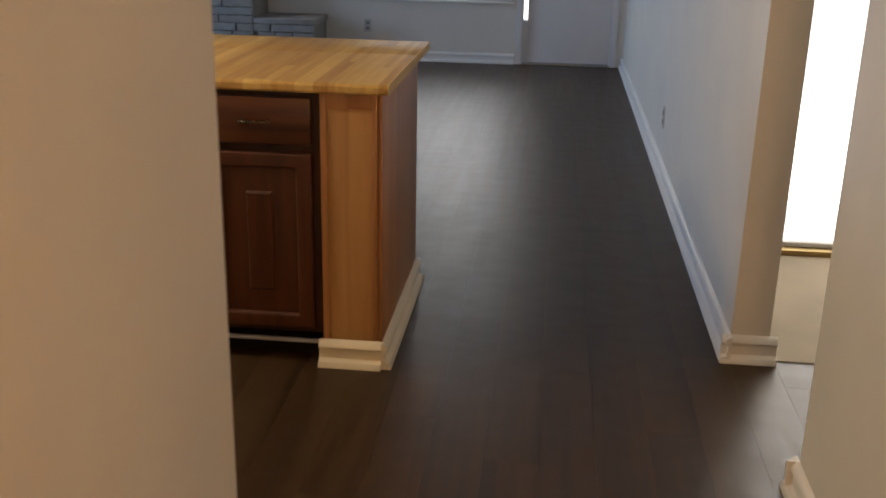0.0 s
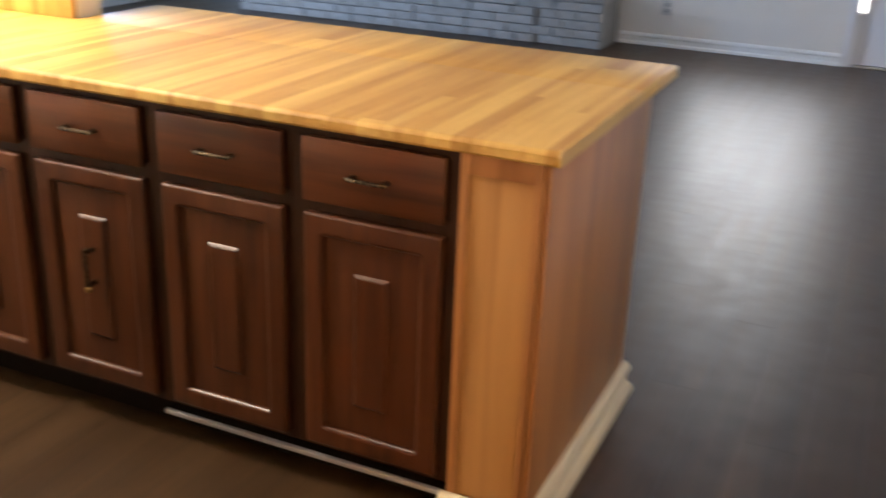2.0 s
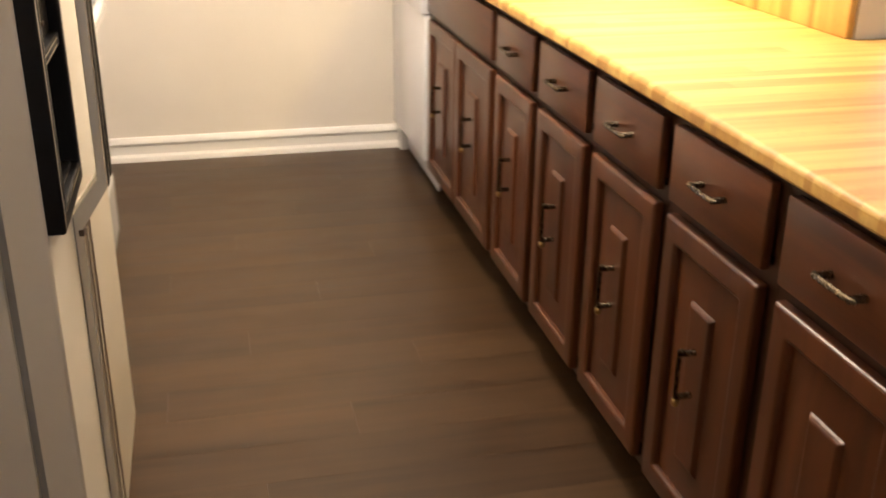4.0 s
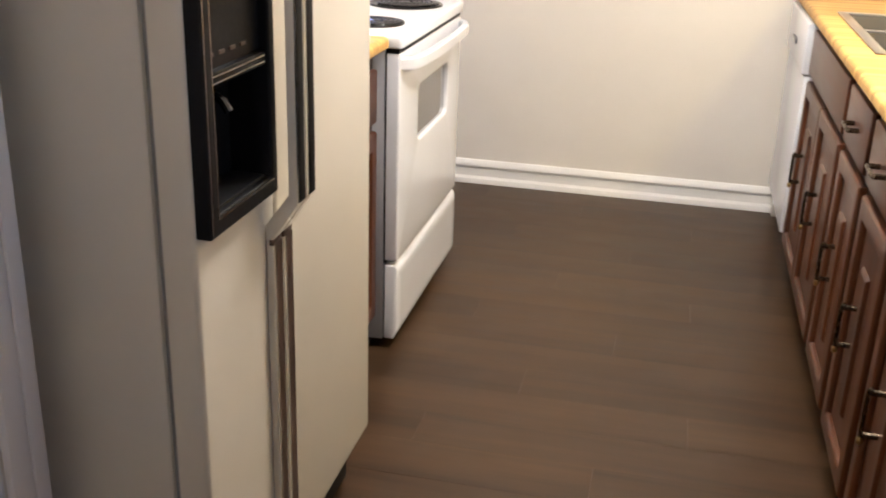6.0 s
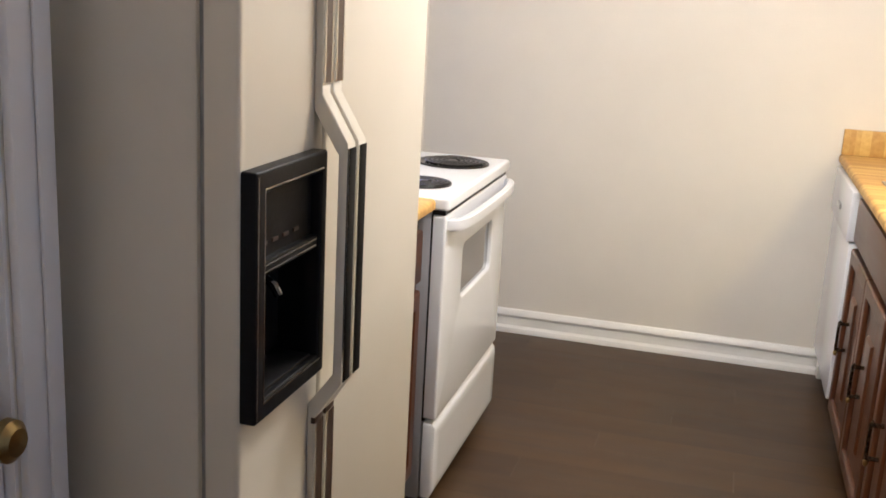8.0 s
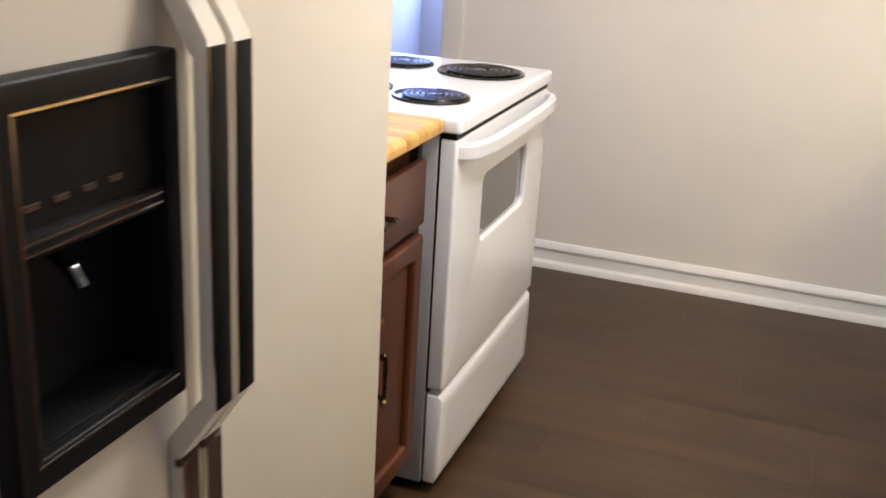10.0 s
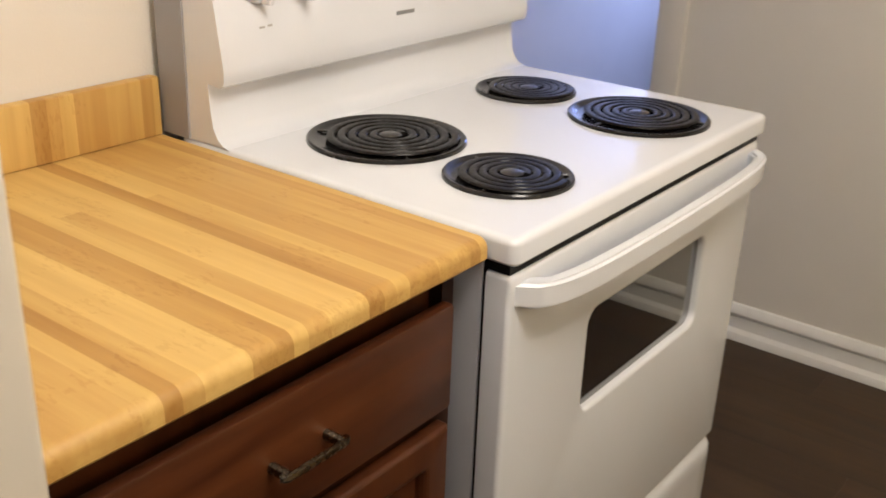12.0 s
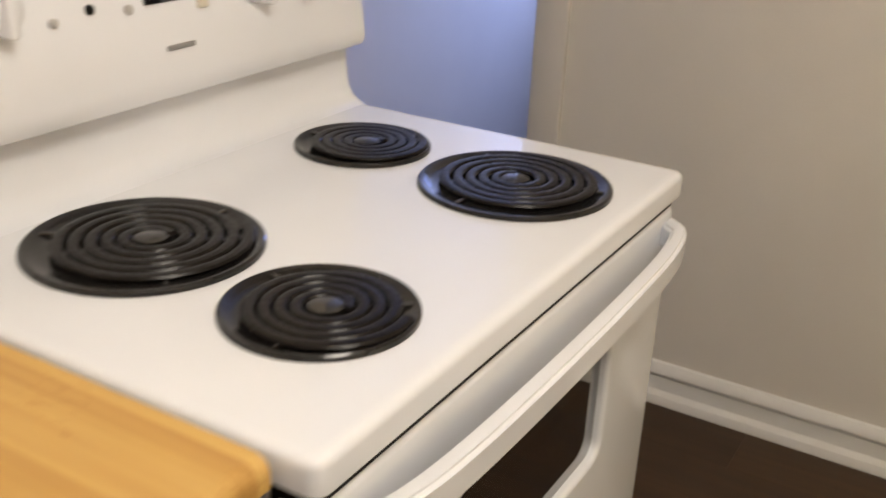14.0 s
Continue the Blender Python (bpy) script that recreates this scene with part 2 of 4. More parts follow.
BOWL.node_tree.nodes["Principled BSDF"].inputs["Specular IOR Level"].default_value = 0.35
COIL.node_tree.nodes["Principled BSDF"].inputs["Specular IOR Level"].default_value = 0.15
BLACKG.node_tree.nodes["Principled BSDF"].inputs["Specular IOR Level"].default_value = 1.0
for pm in (PLANK, PLANKFAR):
    pn, pl = pm.node_tree.nodes, pm.node_tree.links
    pn["Principled BSDF"].inputs["Specular IOR Level"].default_value = 0.32
    pos, wave, dent = pn.new("ShaderNodeNewGeometry"), pn.new("ShaderNodeTexNoise"), pn.new("ShaderNodeBump")
    wave.inputs["Scale"].default_value, wave.inputs["Detail"].default_value = 6.0, 1
    dent.inputs["Strength"].default_value, dent.inputs["Distance"].default_value = 0.16, 0.02
    pl.new(pos.outputs["Position"], wave.inputs["Vector"])
    pl.new(wave.outputs["Fac"], dent.inputs["Height"])
    pl.new(pn["Bump"].outputs[0], dent.inputs["Normal"])
    pl.new(dent.outputs[0], pn["Principled BSDF"].inputs["Normal"])

# ---------------------------------------------------------------- mesh helpers


def box(bm, x0, x1, y0, y1, z0, z1, bevel=0.0, seg=2):
    res = bmesh.ops.create_cube(bm, size=1, matrix=Matrix.Translation(((x0 + x1) / 2, (y0 + y1) / 2, (z0 + z1) / 2)) @ Matrix.Diagonal((x1 - x0, y1 - y0, z1 - z0, 1)))
    if bevel:
        edges = {e for v in res["verts"] for e in v.link_edges}
        bmesh.ops.bevel(bm, geom=list(edges), offset=bevel, segments=seg, profile=0.5, affect="EDGES")
    return bm


def boxes(*rows, bevel=0.0, seg=2):
    bm = bmesh.new()
    for r in rows:
        box(bm, *r, bevel=bevel, seg=seg)
    return bm


def prism(bm, profile, axis, a, b):
    """A closed profile of 2D points drawn out along an axis from a to b."""
    put = {"x": lambda p, q, s: (s, p, q), "y": lambda p, q, s: (p, s, q), "z": lambda p, q, s: (p, q, s)}[axis]
    n = len(profile)
    v0 = [bm.verts.new(put(p, q, a)) for p, q in profile]
    v1 = [bm.verts.new(put(p, q, b)) for p, q in profile]
    fs = [bm.faces.new((v0[i], v0[(i + 1) % n], v1[(i + 1) % n], v1[i])) for i in range(n)]
    fs += [bm.faces.new(v0[::-1]), bm.faces.new(v1)]
    bmesh.ops.recalc_face_normals(bm, faces=fs)
    return bm


def tube(bm, path, radius, sides=8, flat=1.0):
    """A round bar along a path of points, with closed ends."""
    pts, rings = [Vector(p) for p in path], []
    for i, p in enumerate(pts):
        d = (pts[min(i + 1, len(pts) - 1)] - pts[max(i - 1, 0)]).normalized()
        up = Vector((0, 0, 1)) if abs(d.z) < 0.9 else Vector((0, 1, 0))
        s = d.cross(up).normalized()
        u = s.cross(d)
        rings.append([bm.verts.new(p + radius * (math.cos(a) * s + math.sin(a) * flat * u)) for a in (2 * math.pi * k / sides for k in range(sides))])
    fs = []
    for r0, r1 in zip(rings, rings[1:]):
        fs += [bm.faces.new((r0[k], r0[(k + 1) % sides], r1[(k + 1) % sides], r1[k])) for k in range(sides)]
    fs += [bm.faces.new(rings[0][::-1]), bm.faces.new(rings[-1])]
    bmesh.ops.recalc_face_normals(bm, faces=fs)
    return bm


def lathe(bm, profile, centre, axis="z", sides=32):
    """A profile of (radius, height) turned round an axis through centre."""
    cx, cy, cz = centre
    put = {"z": lambda r, h, a: (cx + r * math.cos(a), cy + r * math.sin(a), cz + h), "x": lambda r, h, a: (cx + h, cy + r * math.cos(a), cz + r * math.sin(a))}[axis]
    rings = [[bm.verts.new(put(max(r, 1e-4), h, 2 * math.pi * k / sides)) for k in range(sides)] for r, h in profile]
    fs = []
    for r0, r1 in zip(rings, rings[1:]):
        fs += [bm.faces.new((r0[k], r0[(k + 1) % sides], r1[(k + 1) % sides], r1[k])) for k in range(sides)]
    bmesh.ops.recalc_face_normals(bm, faces=fs)
    return bm


def rrect(y0, y1, z0, z1, r=0.0, k=4):
    """Points round a rectangle with rounded corners."""
    pts = []
    for cy, cz, a0 in ((y1 - r, z1 - r, 0), (y0 + r, z1 - r, 90), (y0 + r, z0 + r, 180), (y1 - r, z0 + r, 270)):
        for i in range(k + 1):
            a = radians(a0 + 90 * i / k)
            pts.append((cy + r * math.cos(a), cz + r * math.sin(a)))
    return pts


def rings_x(rings, caps=(True, True), loop=False):
    """A skin over rings of (y, z) points, each at its own x; loop joins the last to the first."""
    bm = bmesh.new()
    vs = [[bm.verts.new((x, y, z)) for y, z in pts] for pts, x in rings]
    n = len(vs[0])
    pairs = list(zip(vs, vs[1:])) + ([(vs[-1], vs[0])] if loop else [])
    for r0, r1 in pairs:
        for k in range(n):
            bm.faces.new((r0[k], r0[(k + 1) % n], r1[(k + 1) % n], r1[k]))
    if not loop and caps[0]:
        bm.faces.new(vs[0][::-1])
    if not loop and caps[1]:
        bm.faces.new(vs[-1])
    bmesh.ops.recalc_face_normals(bm, faces=bm.faces)
    return bm


def slab_with_hole(xb, xf, outer, hole, r_out=0.004, r_in=0.004, edge=0.003, inner_edge=None):
    """A plate from xb to its face xf, with one rounded hole; outer and hole are y0, y1, z0, z1."""
    s = 1 if xf > xb else -1
    grow = lambda q, d: (q[0] - d, q[1] + d, q[2] - d, q[3] + d)
    o, h = outer, hole
    c = inner_edge or edge
    arc = [(1 - math.cos(a), 1 - math.sin(a)) for a in (radians(90 * k / 4) for k in range(5))]
    return rings_x([(rrect(*o, r_out), xb)] + [(rrect(*grow(o, -edge * p), r_out), xf - s * edge * q) for p, q in arc] +
                   [(rrect(*grow(h, c * p), r_in + c * p), xf - s * c * q) for p, q in arc[::-1]] + [(rrect(*h, r_in), xb)], loop=True)


def origin(ob):
    return ob.location + (origin(ob.parent) if ob.parent else Vector())


def finish(name, bm, material, at=Vector(), smooth=True, crease=35):
    for v in bm.verts:
        v.co -= at
    me = bpy.data.meshes.new(name)
    bm.to_mesh(me)
    bm.free()
    me.materials.append(material)
    if smooth:
        me.shade_smooth()
        me.set_sharp_from_angle(angle=radians(crease))
    return me


def part(name, bm, material, parent, label="", crease=35):
    ob = new(name, finish(name, bm, material, origin(parent), crease=crease))
    ob.parent = parent
    return tagged(ob, label) if label else ob


def thing(name, x, y, z, label, category, group="", kind=""):
    ob = new(name)
    ob.location = (x, y, z)
    ob.empty_display_size = 0.1
    return tagged(ob, label, category, group, kind)


def solid(name, bm, material, label="", category="", kind="structure"):
    return tagged(new(name, finish(name, bm, material)), label, category, kind=kind)


# ---------------------------------------------------------------- the plan
sub = bmesh.new()
box(sub, -5.2, XF + 0.3, -4.4, YN + 0.3, -0.2, -0.012)
solid("floor", sub, paint("subfloor", (0.03, 0.02, 0.015), 0.8), "dark brown wood plank floor", "floor")
carpet = boxes((0.226, XG, -4.0, YR - 0.126, -0.012, 0.004))
solid("carpet", carpet, CARPET, "beige carpet of the side room", "carpet")
solid("ceiling", boxes((-5.2, XF + 0.3, -4.4, YN + 0.3, H, H + 0.12)), CEIL, "plain white ceiling", "ceiling")

W = lambda n, *rows, label="cream painted plaster wall": solid(n, boxes(*rows), WALL, label, "wall")
W("wall_hall_north", (-5.2, XL, YP, YP + 0.11, 0, H))
W("wall_hall_south", (-5.2, -0.590, YH - 0.13, YH, 0, H))
W("wall_hall_west", (-5.3, -5.2, -4.4, YP + 0.11, 0, H))
W("wall_passage", (0.219, XF, YR - 0.125, YR, 0, H))
W("wall_over_side_opening", (-0.590, 0.219, YR - 0.16, YR - 0.06, 2.08, H))
W("wall_pantry", (XL - 0.11, XL, YP + 0.11, 0.19, 0, H), (XL - 0.11, XL, 0.19, 0.778, 2.05, H), (XL - 0.11, XL, 0.778, 0.856, 0, H))
W("wall_pantry_side", (XB, XL - 0.11, 0.778, 0.856, 0, H))
W("wall_kitchen_left", (XB - 0.11, XB, YP + 0.11, 3.185, 0, H))
W("wall_over_back_opening", (XB - 0.11, XB, 3.185, YE, 2.08, H))
W("wall_end", (XB, XS + 0.1, YE, YE + 0.12, 0, H))
W("wall_end_return", (-2.65, -2.6, YE + 1.9, YE + 2.0, 0, H), (-1.96, XB, YE + 1.9, YE + 2.0, 0, H), (-2.6, -1.96, YE + 1.9, YE + 2.0, 0, 0.9), (-2.6, -1.96, YE + 1.9, YE + 2.0, 2.0, H))
W("wall_back_hall", (-2.75, -2.65, YP + 0.11, YE + 2.0, 0, H), label="wall of the back hall in bluish daylight")
W("wall_back_hall_side", (XB - 0.001, XB + 0.1, YE + 0.12, YE + 1.9, 0, H))
W("wall_sink", (XS, XS + 0.10, YS0, YE, 0, H), label="cream wall behind the sink counter")
W("wall_living_north", (XS + 0.10, 2.7, YN, YN + 0.1, 0, H), (5.1, XF, YN, YN + 0.1, 0, H), (2.7, 5.1, YN, YN + 0.1, 0, 0.6), (2.7, 5.1, YN, YN + 0.1, 2.1, H))
W("wall_living_corner", (XS, XS + 0.10, YE + 0.12, YN + 0.1, 0, H))
W("wall_far", (XF, XF + 0.15, -1.3, -1.03, 0, H), (XF, XF + 0.15, -1.03, -0.22, 2.05, H), (XF, XF + 0.15, -0.22, -0.10, 0, H),
  (XF, XF + 0.15, -0.10, 1.03, 0, 0.56), (XF, XF + 0.15, -0.10, 1.03, 2.05, H), (XF, XF + 0.15, 1.03, YN, 0, H))
W("wall_side_east", (XG, XG + 0.12, -4.0, -2.6, 0, H), (XG, XG + 0.12, -1.45, YR - 0.126, 0, H), (XG, XG + 0.12, -2.6, -1.45, 2.05, H))
W("wall_side_south", (-5.2, XG + 0.12, -4.1, -4.0, 0, H))



def baseboard(name, x0, y0, x1, y1, tall=1.0):
    """A moulded board along a wall; the wall's room side is to the left of the way from start to end."""
    d = Vector((x1 - x0, y1 - y0, 0))
    n = Vector((-d.y, d.x, 0)).normalized()
    prof = [(0, 0), (0.034, 0), (0.034, 0.008), (0.028, 0.019), (0.016, 0.024), (0.012, 0.026), (0.011, 0.058), (0.016, 0.062), (0.020, 0.069), (0.017, 0.080), (0.008, 0.090), (0, 0.092)]
    prof = [(p, q * tall) for p, q in prof]
    bm = bmesh.new()
    a = [bm.verts.new(Vector((x0, y0, 0)) + n * p + Vector((0, 0, q))) for p, q in prof]
    b = [bm.verts.new(Vector((x1, y1, 0)) + n * p + Vector((0, 0, q))) for p, q in prof]
    k = len(prof)
    fs = [bm.faces.new((a[i], a[(i + 1) % k], b[(i + 1) % k], b[i])) for i in range(k)] + [bm.faces.new(a[::-1]), bm.faces.new(b)]
    bmesh.ops.recalc_face_normals(bm, faces=fs)
    return solid(name, bm, TRIM, "white moulded baseboard with shoe strip", "baseboard")


baseboard("baseboard_passage", 0.219 - 0.03, YR, XF, YR)
baseboard("baseboard_passage_end", 0.219, YR - 0.15, 0.219, YR + 0.03)
baseboard("baseboard_hall_south", -5.2, YH, -0.590 + 0.03, YH)
baseboard("baseboard_hall_south_end", -0.590, YH + 0.03, -0.590, YH - 0.13)
baseboard("baseboard_end", 0.0, YE, XB + 0.07, YE, 1.12)
baseboard("baseboard_far", XF, -0.15, XF, 1.595)
baseboard("baseboard_hall_north", XL, YP, -5.2, YP)

# white casing on the corner where the end wall meets the opening to the back hall
solid("trim_back_opening", boxes((XB - 0.02, XB + 0.062, YE - 0.018, YE - 0.001, 0, 2.08), (XB - 0.02, XB - 0.001, YE - 0.001, YE + 0.13, 0, 2.08), bevel=0.004), WALL, "painted casing at the opening to the back hall", "trim")
solid("trim_stove_side", boxes((XB - 0.115, XB + 0.004, 3.186, 3.205, 0, 2.08), bevel=0.003), TRIM, "painted jamb of the opening behind the stove", "trim")

# ---------------------------------------------------------------- kitchen: peninsula
UNIT, Y0 = 0.384, 0.176
CT, CTH = 0.914, 0.032      # counter top, edge thickness


def pull(parent, x, y, z, length, upright, out):
    """A slim bar pull on two turned feet, standing out by `out` (signed, along x)."""
    h = length / 2
    end = lambda u, dx: (x + dx, y, z + u) if upright else (x + dx, y + u, z)
    path = [end(-h * 1.12, out * 0.80), end(-h, out * 0.97), end(-h * 0.5, out), end(h * 0.5, out), end(h, out * 0.97), end(h * 1.12, out * 0.80)]
    hd = part("handle", tube(bmesh.new(), path, 0.0046, 8), ANTIQUE, parent, "antique bronze bar pull")
    for u in (-h * 0.92, h * 0.92):
        part("foot", tube(bmesh.new(), [end(u, 0), end(u, out * 0.2), end(u, out * 0.25), end(u, out)], 0.0062, 8), ANTIQUE, hd)
    if upright:
        drop = lathe(bmesh.new(), [(0.0, -0.004), (0.006, -0.003), (0.0095, 0.001), (0.0095, 0.004), (0.006, 0.008), (0.0, 0.009)], (0, 0, 0), "x", 16)
        bmesh.ops.transform(drop, matrix=Matrix.Translation(end(-h * 1.16, out * 0.9)) @ Matrix.Diagonal((-1 if out < 0 else 1, 1, 1, 1)), verts=drop.verts)
        bmesh.ops.recalc_face_normals(drop, faces=drop.faces)
        part("drop", drop, BRASS, hd, "small worn brass drop")
    return hd


def panel_door(parent, y0, y1, z0, z1, x=-0.003, t=0.02, name="door", material=None):
    """A raised-panel door facing -x: rounded frame, sloped margin and a narrow raised field."""
    material = material or CAB
    s = 0.050
    d = part(name, slab_with_hole(x, x - t, (y0, y1, z0, z1), (y0 + s, y1 - s, z0 + s, z1 - s), 0.003, 0.002, 0.008, 0.011), material, parent, crease=10)
    a0, a1, c0, c1 = y0 + s - 0.003, y1 - s + 0.003, z0 + s - 0.003, z1 - s + 0.003
    my, mz = (a1 - a0) * 0.36, 0.085
    lo, hi, top = x - 0.006, x - 0.015, x - 0.019
    rings = []
    f = bmesh.new()
    for (dy, dz, px) in ((0, 0, x), (0, 0, lo), (my - 0.009, mz - 0.009, hi + 0.004), (my - 0.0065, mz - 0.0065, hi + 0.0005), (my - 0.003, mz - 0.003, top + 0.0012), (my, mz, top)):
        rings.append([f.verts.new((px, yy, zz)) for yy, zz in ((a0 + dy, c0 + dz), (a1 - dy, c0 + dz), (a1 - dy, c1 - dz), (a0 + dy, c1 - dz))])
    for r0, r1 in zip(rings, rings[1:]):
        for k in range(4):
            f.faces.new((r0[k], r0[(k + 1) % 4], r1[(k + 1) % 4], r1[k]))
    f.faces.new(rings[-1])
    f.faces.new(rings[0][::-1])
    bmesh.ops.recalc_face_normals(f, faces=f.faces)
    part("raised_panel", f, material, d, crease=10)
    return d, top


def drawer_front(parent, y0, y1, z0, z1, x=-0.003, t=0.019, name="drawer_front"):
    bm = bmesh.new()
    box(bm, x - t, x, y0, y1, z0, z1, 0.005)
    return part(name, bm, CABH, parent), x - t


def base_cabinet(y, width, doors=1, depth=0.60, drawer=(0.720, 0.864), door_top=0.694, pulls=True, body_top=0.881, label="dark stained cabinet unit with raised-panel door and drawer"):
    c = thing("base_cabinet", 0, y + width / 2, 0, label, "cabinet", "kitchen base cabinets")
    y0, y1 = y + 0.0005, y + width - 0.0005
    part("body", boxes((0.02, depth, y0, y1, 0.10, body_top)), CAB, c)
    part("face_frame", boxes((0, 0.02, y0, y0 + 0.022, 0.104, 0.881), (0, 0.02, y1 - 0.022, y1, 0.104, 0.881),
                             (0, 0.02, y0 + 0.022, y1 - 0.022, door_top - 0.01, drawer[0] + 0.008), (0, 0.02, y0 + 0.022, y1 - 0.022, 0.104, 0.125), (0, 0.02, y0 + 0.022, y1 - 0.022, 0.862, 0.881)), FRAMEW, c, "face frame darker than the doors")
    # toe kick board, with the shade under the cabinet coloured in
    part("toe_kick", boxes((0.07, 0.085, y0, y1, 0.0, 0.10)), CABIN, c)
    fr, fx = drawer_front(c, y0 + 0.024, y1 - 0.024, *drawer)
    if doors == 1:
        pull(fr, fx, (y0 + y1) / 2, sum(drawer) / 2, 0.085, False, -0.026)
    step = (width - 0.050) / doors
    for k in range(doors):
        d, px = panel_door(c, y0 + 0.0255 + k * step, y0 + 0.0255 + (k + 1) * step - 0.003, 0.122, door_top)
        if pulls:
            pull(d, px, y0 + 0.024 + (k + 0.5) * step, 0.445, 0.095, True, -0.03)
    return c


plain = base_cabinet(Y0, UNIT, pulls=False, label="dark stained cabinet unit with raised-panel door lacking a pull")
copy_thing(plain, pose(0, Y0 + UNIT * 1.5, 0))
third = base_cabinet(Y0 + UNIT * 2, UNIT)
for k in range(3, 6):
    copy_thing(third, pose(0, Y0 + UNIT * (k + 0.5), 0))
YS = Y0 + 6 * UNIT
YD = 3.375
sinkbase = base_cabinet(YS, YD - YS, 2, body_top=0.70, label="wide dark cabinet under the sink with two raised-panel doors")

# end post and panel of the peninsula
PX = 0.79
post = thing("peninsula_end", 0, 0.08, 0, "pale unstained wood post and veneered end panel of the peninsula", "cabinet end")
part("post", boxes((0.0, 0.09, 0.0, Y0 - 0.001, 0.0, 0.881), bevel=0.002), POSTW, post, "pale unstained wood post")
part("post_frame", boxes((-0.008, 0, 0, 0.016, 0.06, 0.881), (-0.008, 0, Y0 - 0.02, Y0 - 0.001, 0.06, 0.881), (-0.008, 0, 0.016, Y0 - 0.02, 0.835, 0.881), bevel=0.0015), ENDW, post, "reddish wood edging")
part("end_panel", boxes((0.0, PX, -0.014, -0.001, 0.0, 0.881), bevel=0.002), ENDW, post, "reddish wood veneer panel")
part("core", boxes((0.092, PX, 0.0, Y0 - 0.001, 0.0, 0.881)), CAB, post)
part("back_panel", boxes((PX - 0.012, PX, Y0, YS0 - 0.001, 0.0, 0.881)), ENDW, post)
prof = [(0, 0), (0.032, 0), (0.032, 0.008), (0.026, 0.019), (0.015, 0.024), (0.011, 0.026), (0.010, 0.056), (0.016, 0.060), (0.020, 0.067), (0.016, 0.078), (0.006, 0.087), (0, 0.088)]
bm = prism(bmesh.new(), [(-0.0145 - p, q) for p, q in prof], "x", -0.03, PX + 0.026)
part("base_moulding", bm, CREAM, post, "cream painted base moulding")
bm = prism(bmesh.new(), [(-0.0085 - p * 1.15, q) for p, q in prof], "y", -0.0145, Y0 + 0.012)
part("base_moulding", bm, CREAM, post, "cream painted base moulding")
solid("kick_strip", boxes((-0.004, 0.008, Y0 + 0.014, Y0 + 2 * UNIT + 0.02, 0.066, 0.0775), bevel=0.001), STAIN, "loose grey strip under two cabinets", "trim", kind="structure")
# support added for the strip, coloured near black to vanish in the recess
solid("trim_kick_support", boxes((0.0085, 0.0695, Y0 + 0.016, Y0 + 2 * UNIT + 0.018, 0.067, 0.0765)), CABIN, "near-black board added behind the loose strip", "trim")


def counter_top(xf, xb, y0, y1, out, bm=None):
    """Post-formed top: rolled front edge towards `out` (-1 or 1 along x)."""
    z1, z0, r = CT, CT - CTH, 0.014
    prof = []
    for k in range(7):
        a = math.pi / 2 * k / 6
        prof.append((xf - out * (r - r * math.sin(a)), z1 - r + r * math.cos(a)))
    prof += [(xf, z0 + 0.006), (xf - out * 0.006, z0), (xb, z0), (xb, z1)]
    return prism(bm or bmesh.new(), prof, "y", y0, y1)


top = thing("peninsula_counter", 0.3, 2.0, CT, "butcher-block laminate counter with rolled edge", "countertop")
bm = counter_top(-0.03, 0.597, -0.036, 2.62, -1)
corner = [e for e in bm.edges if all(v.co.y < 0 and v.co.x < -0.02 for v in e.verts) and abs(e.verts[0].co.z - e.verts[1].co.z) > 0.01]
bmesh.ops.bevel(bm, geom=corner, offset=0.012, segments=3, affect="EDGES")
counter_top(-0.03, 0.06, 2.62, 3.38, -1, bm)
box(bm, 0.515, 0.597, 2.62, 3.38, CT - CTH, CT)
counter_top(-0.03, 0.597, 3.38, YE - 0.002, -1, bm)
part("worktop", bm, BLOCK, top)
part("bar_overhang", boxes((0.5975, 0.971, -0.036, YS0 - 0.002, CT - CTH, CT - 0.0005), bevel=0.003), BLOCK, top)
part("backsplash", boxes((0.582, 0.603, YS0, YE - 0.002, CT + 0.0005, CT + 0.10), bevel=0.003), BLOCKV, top)
part("side_splash", boxes((-0.025, 0.581, YE - 0.022, YE - 0.002, CT + 0.0005, CT + 0.10), bevel=0.003), butcher_block("butcher_block_side", "x"), top)

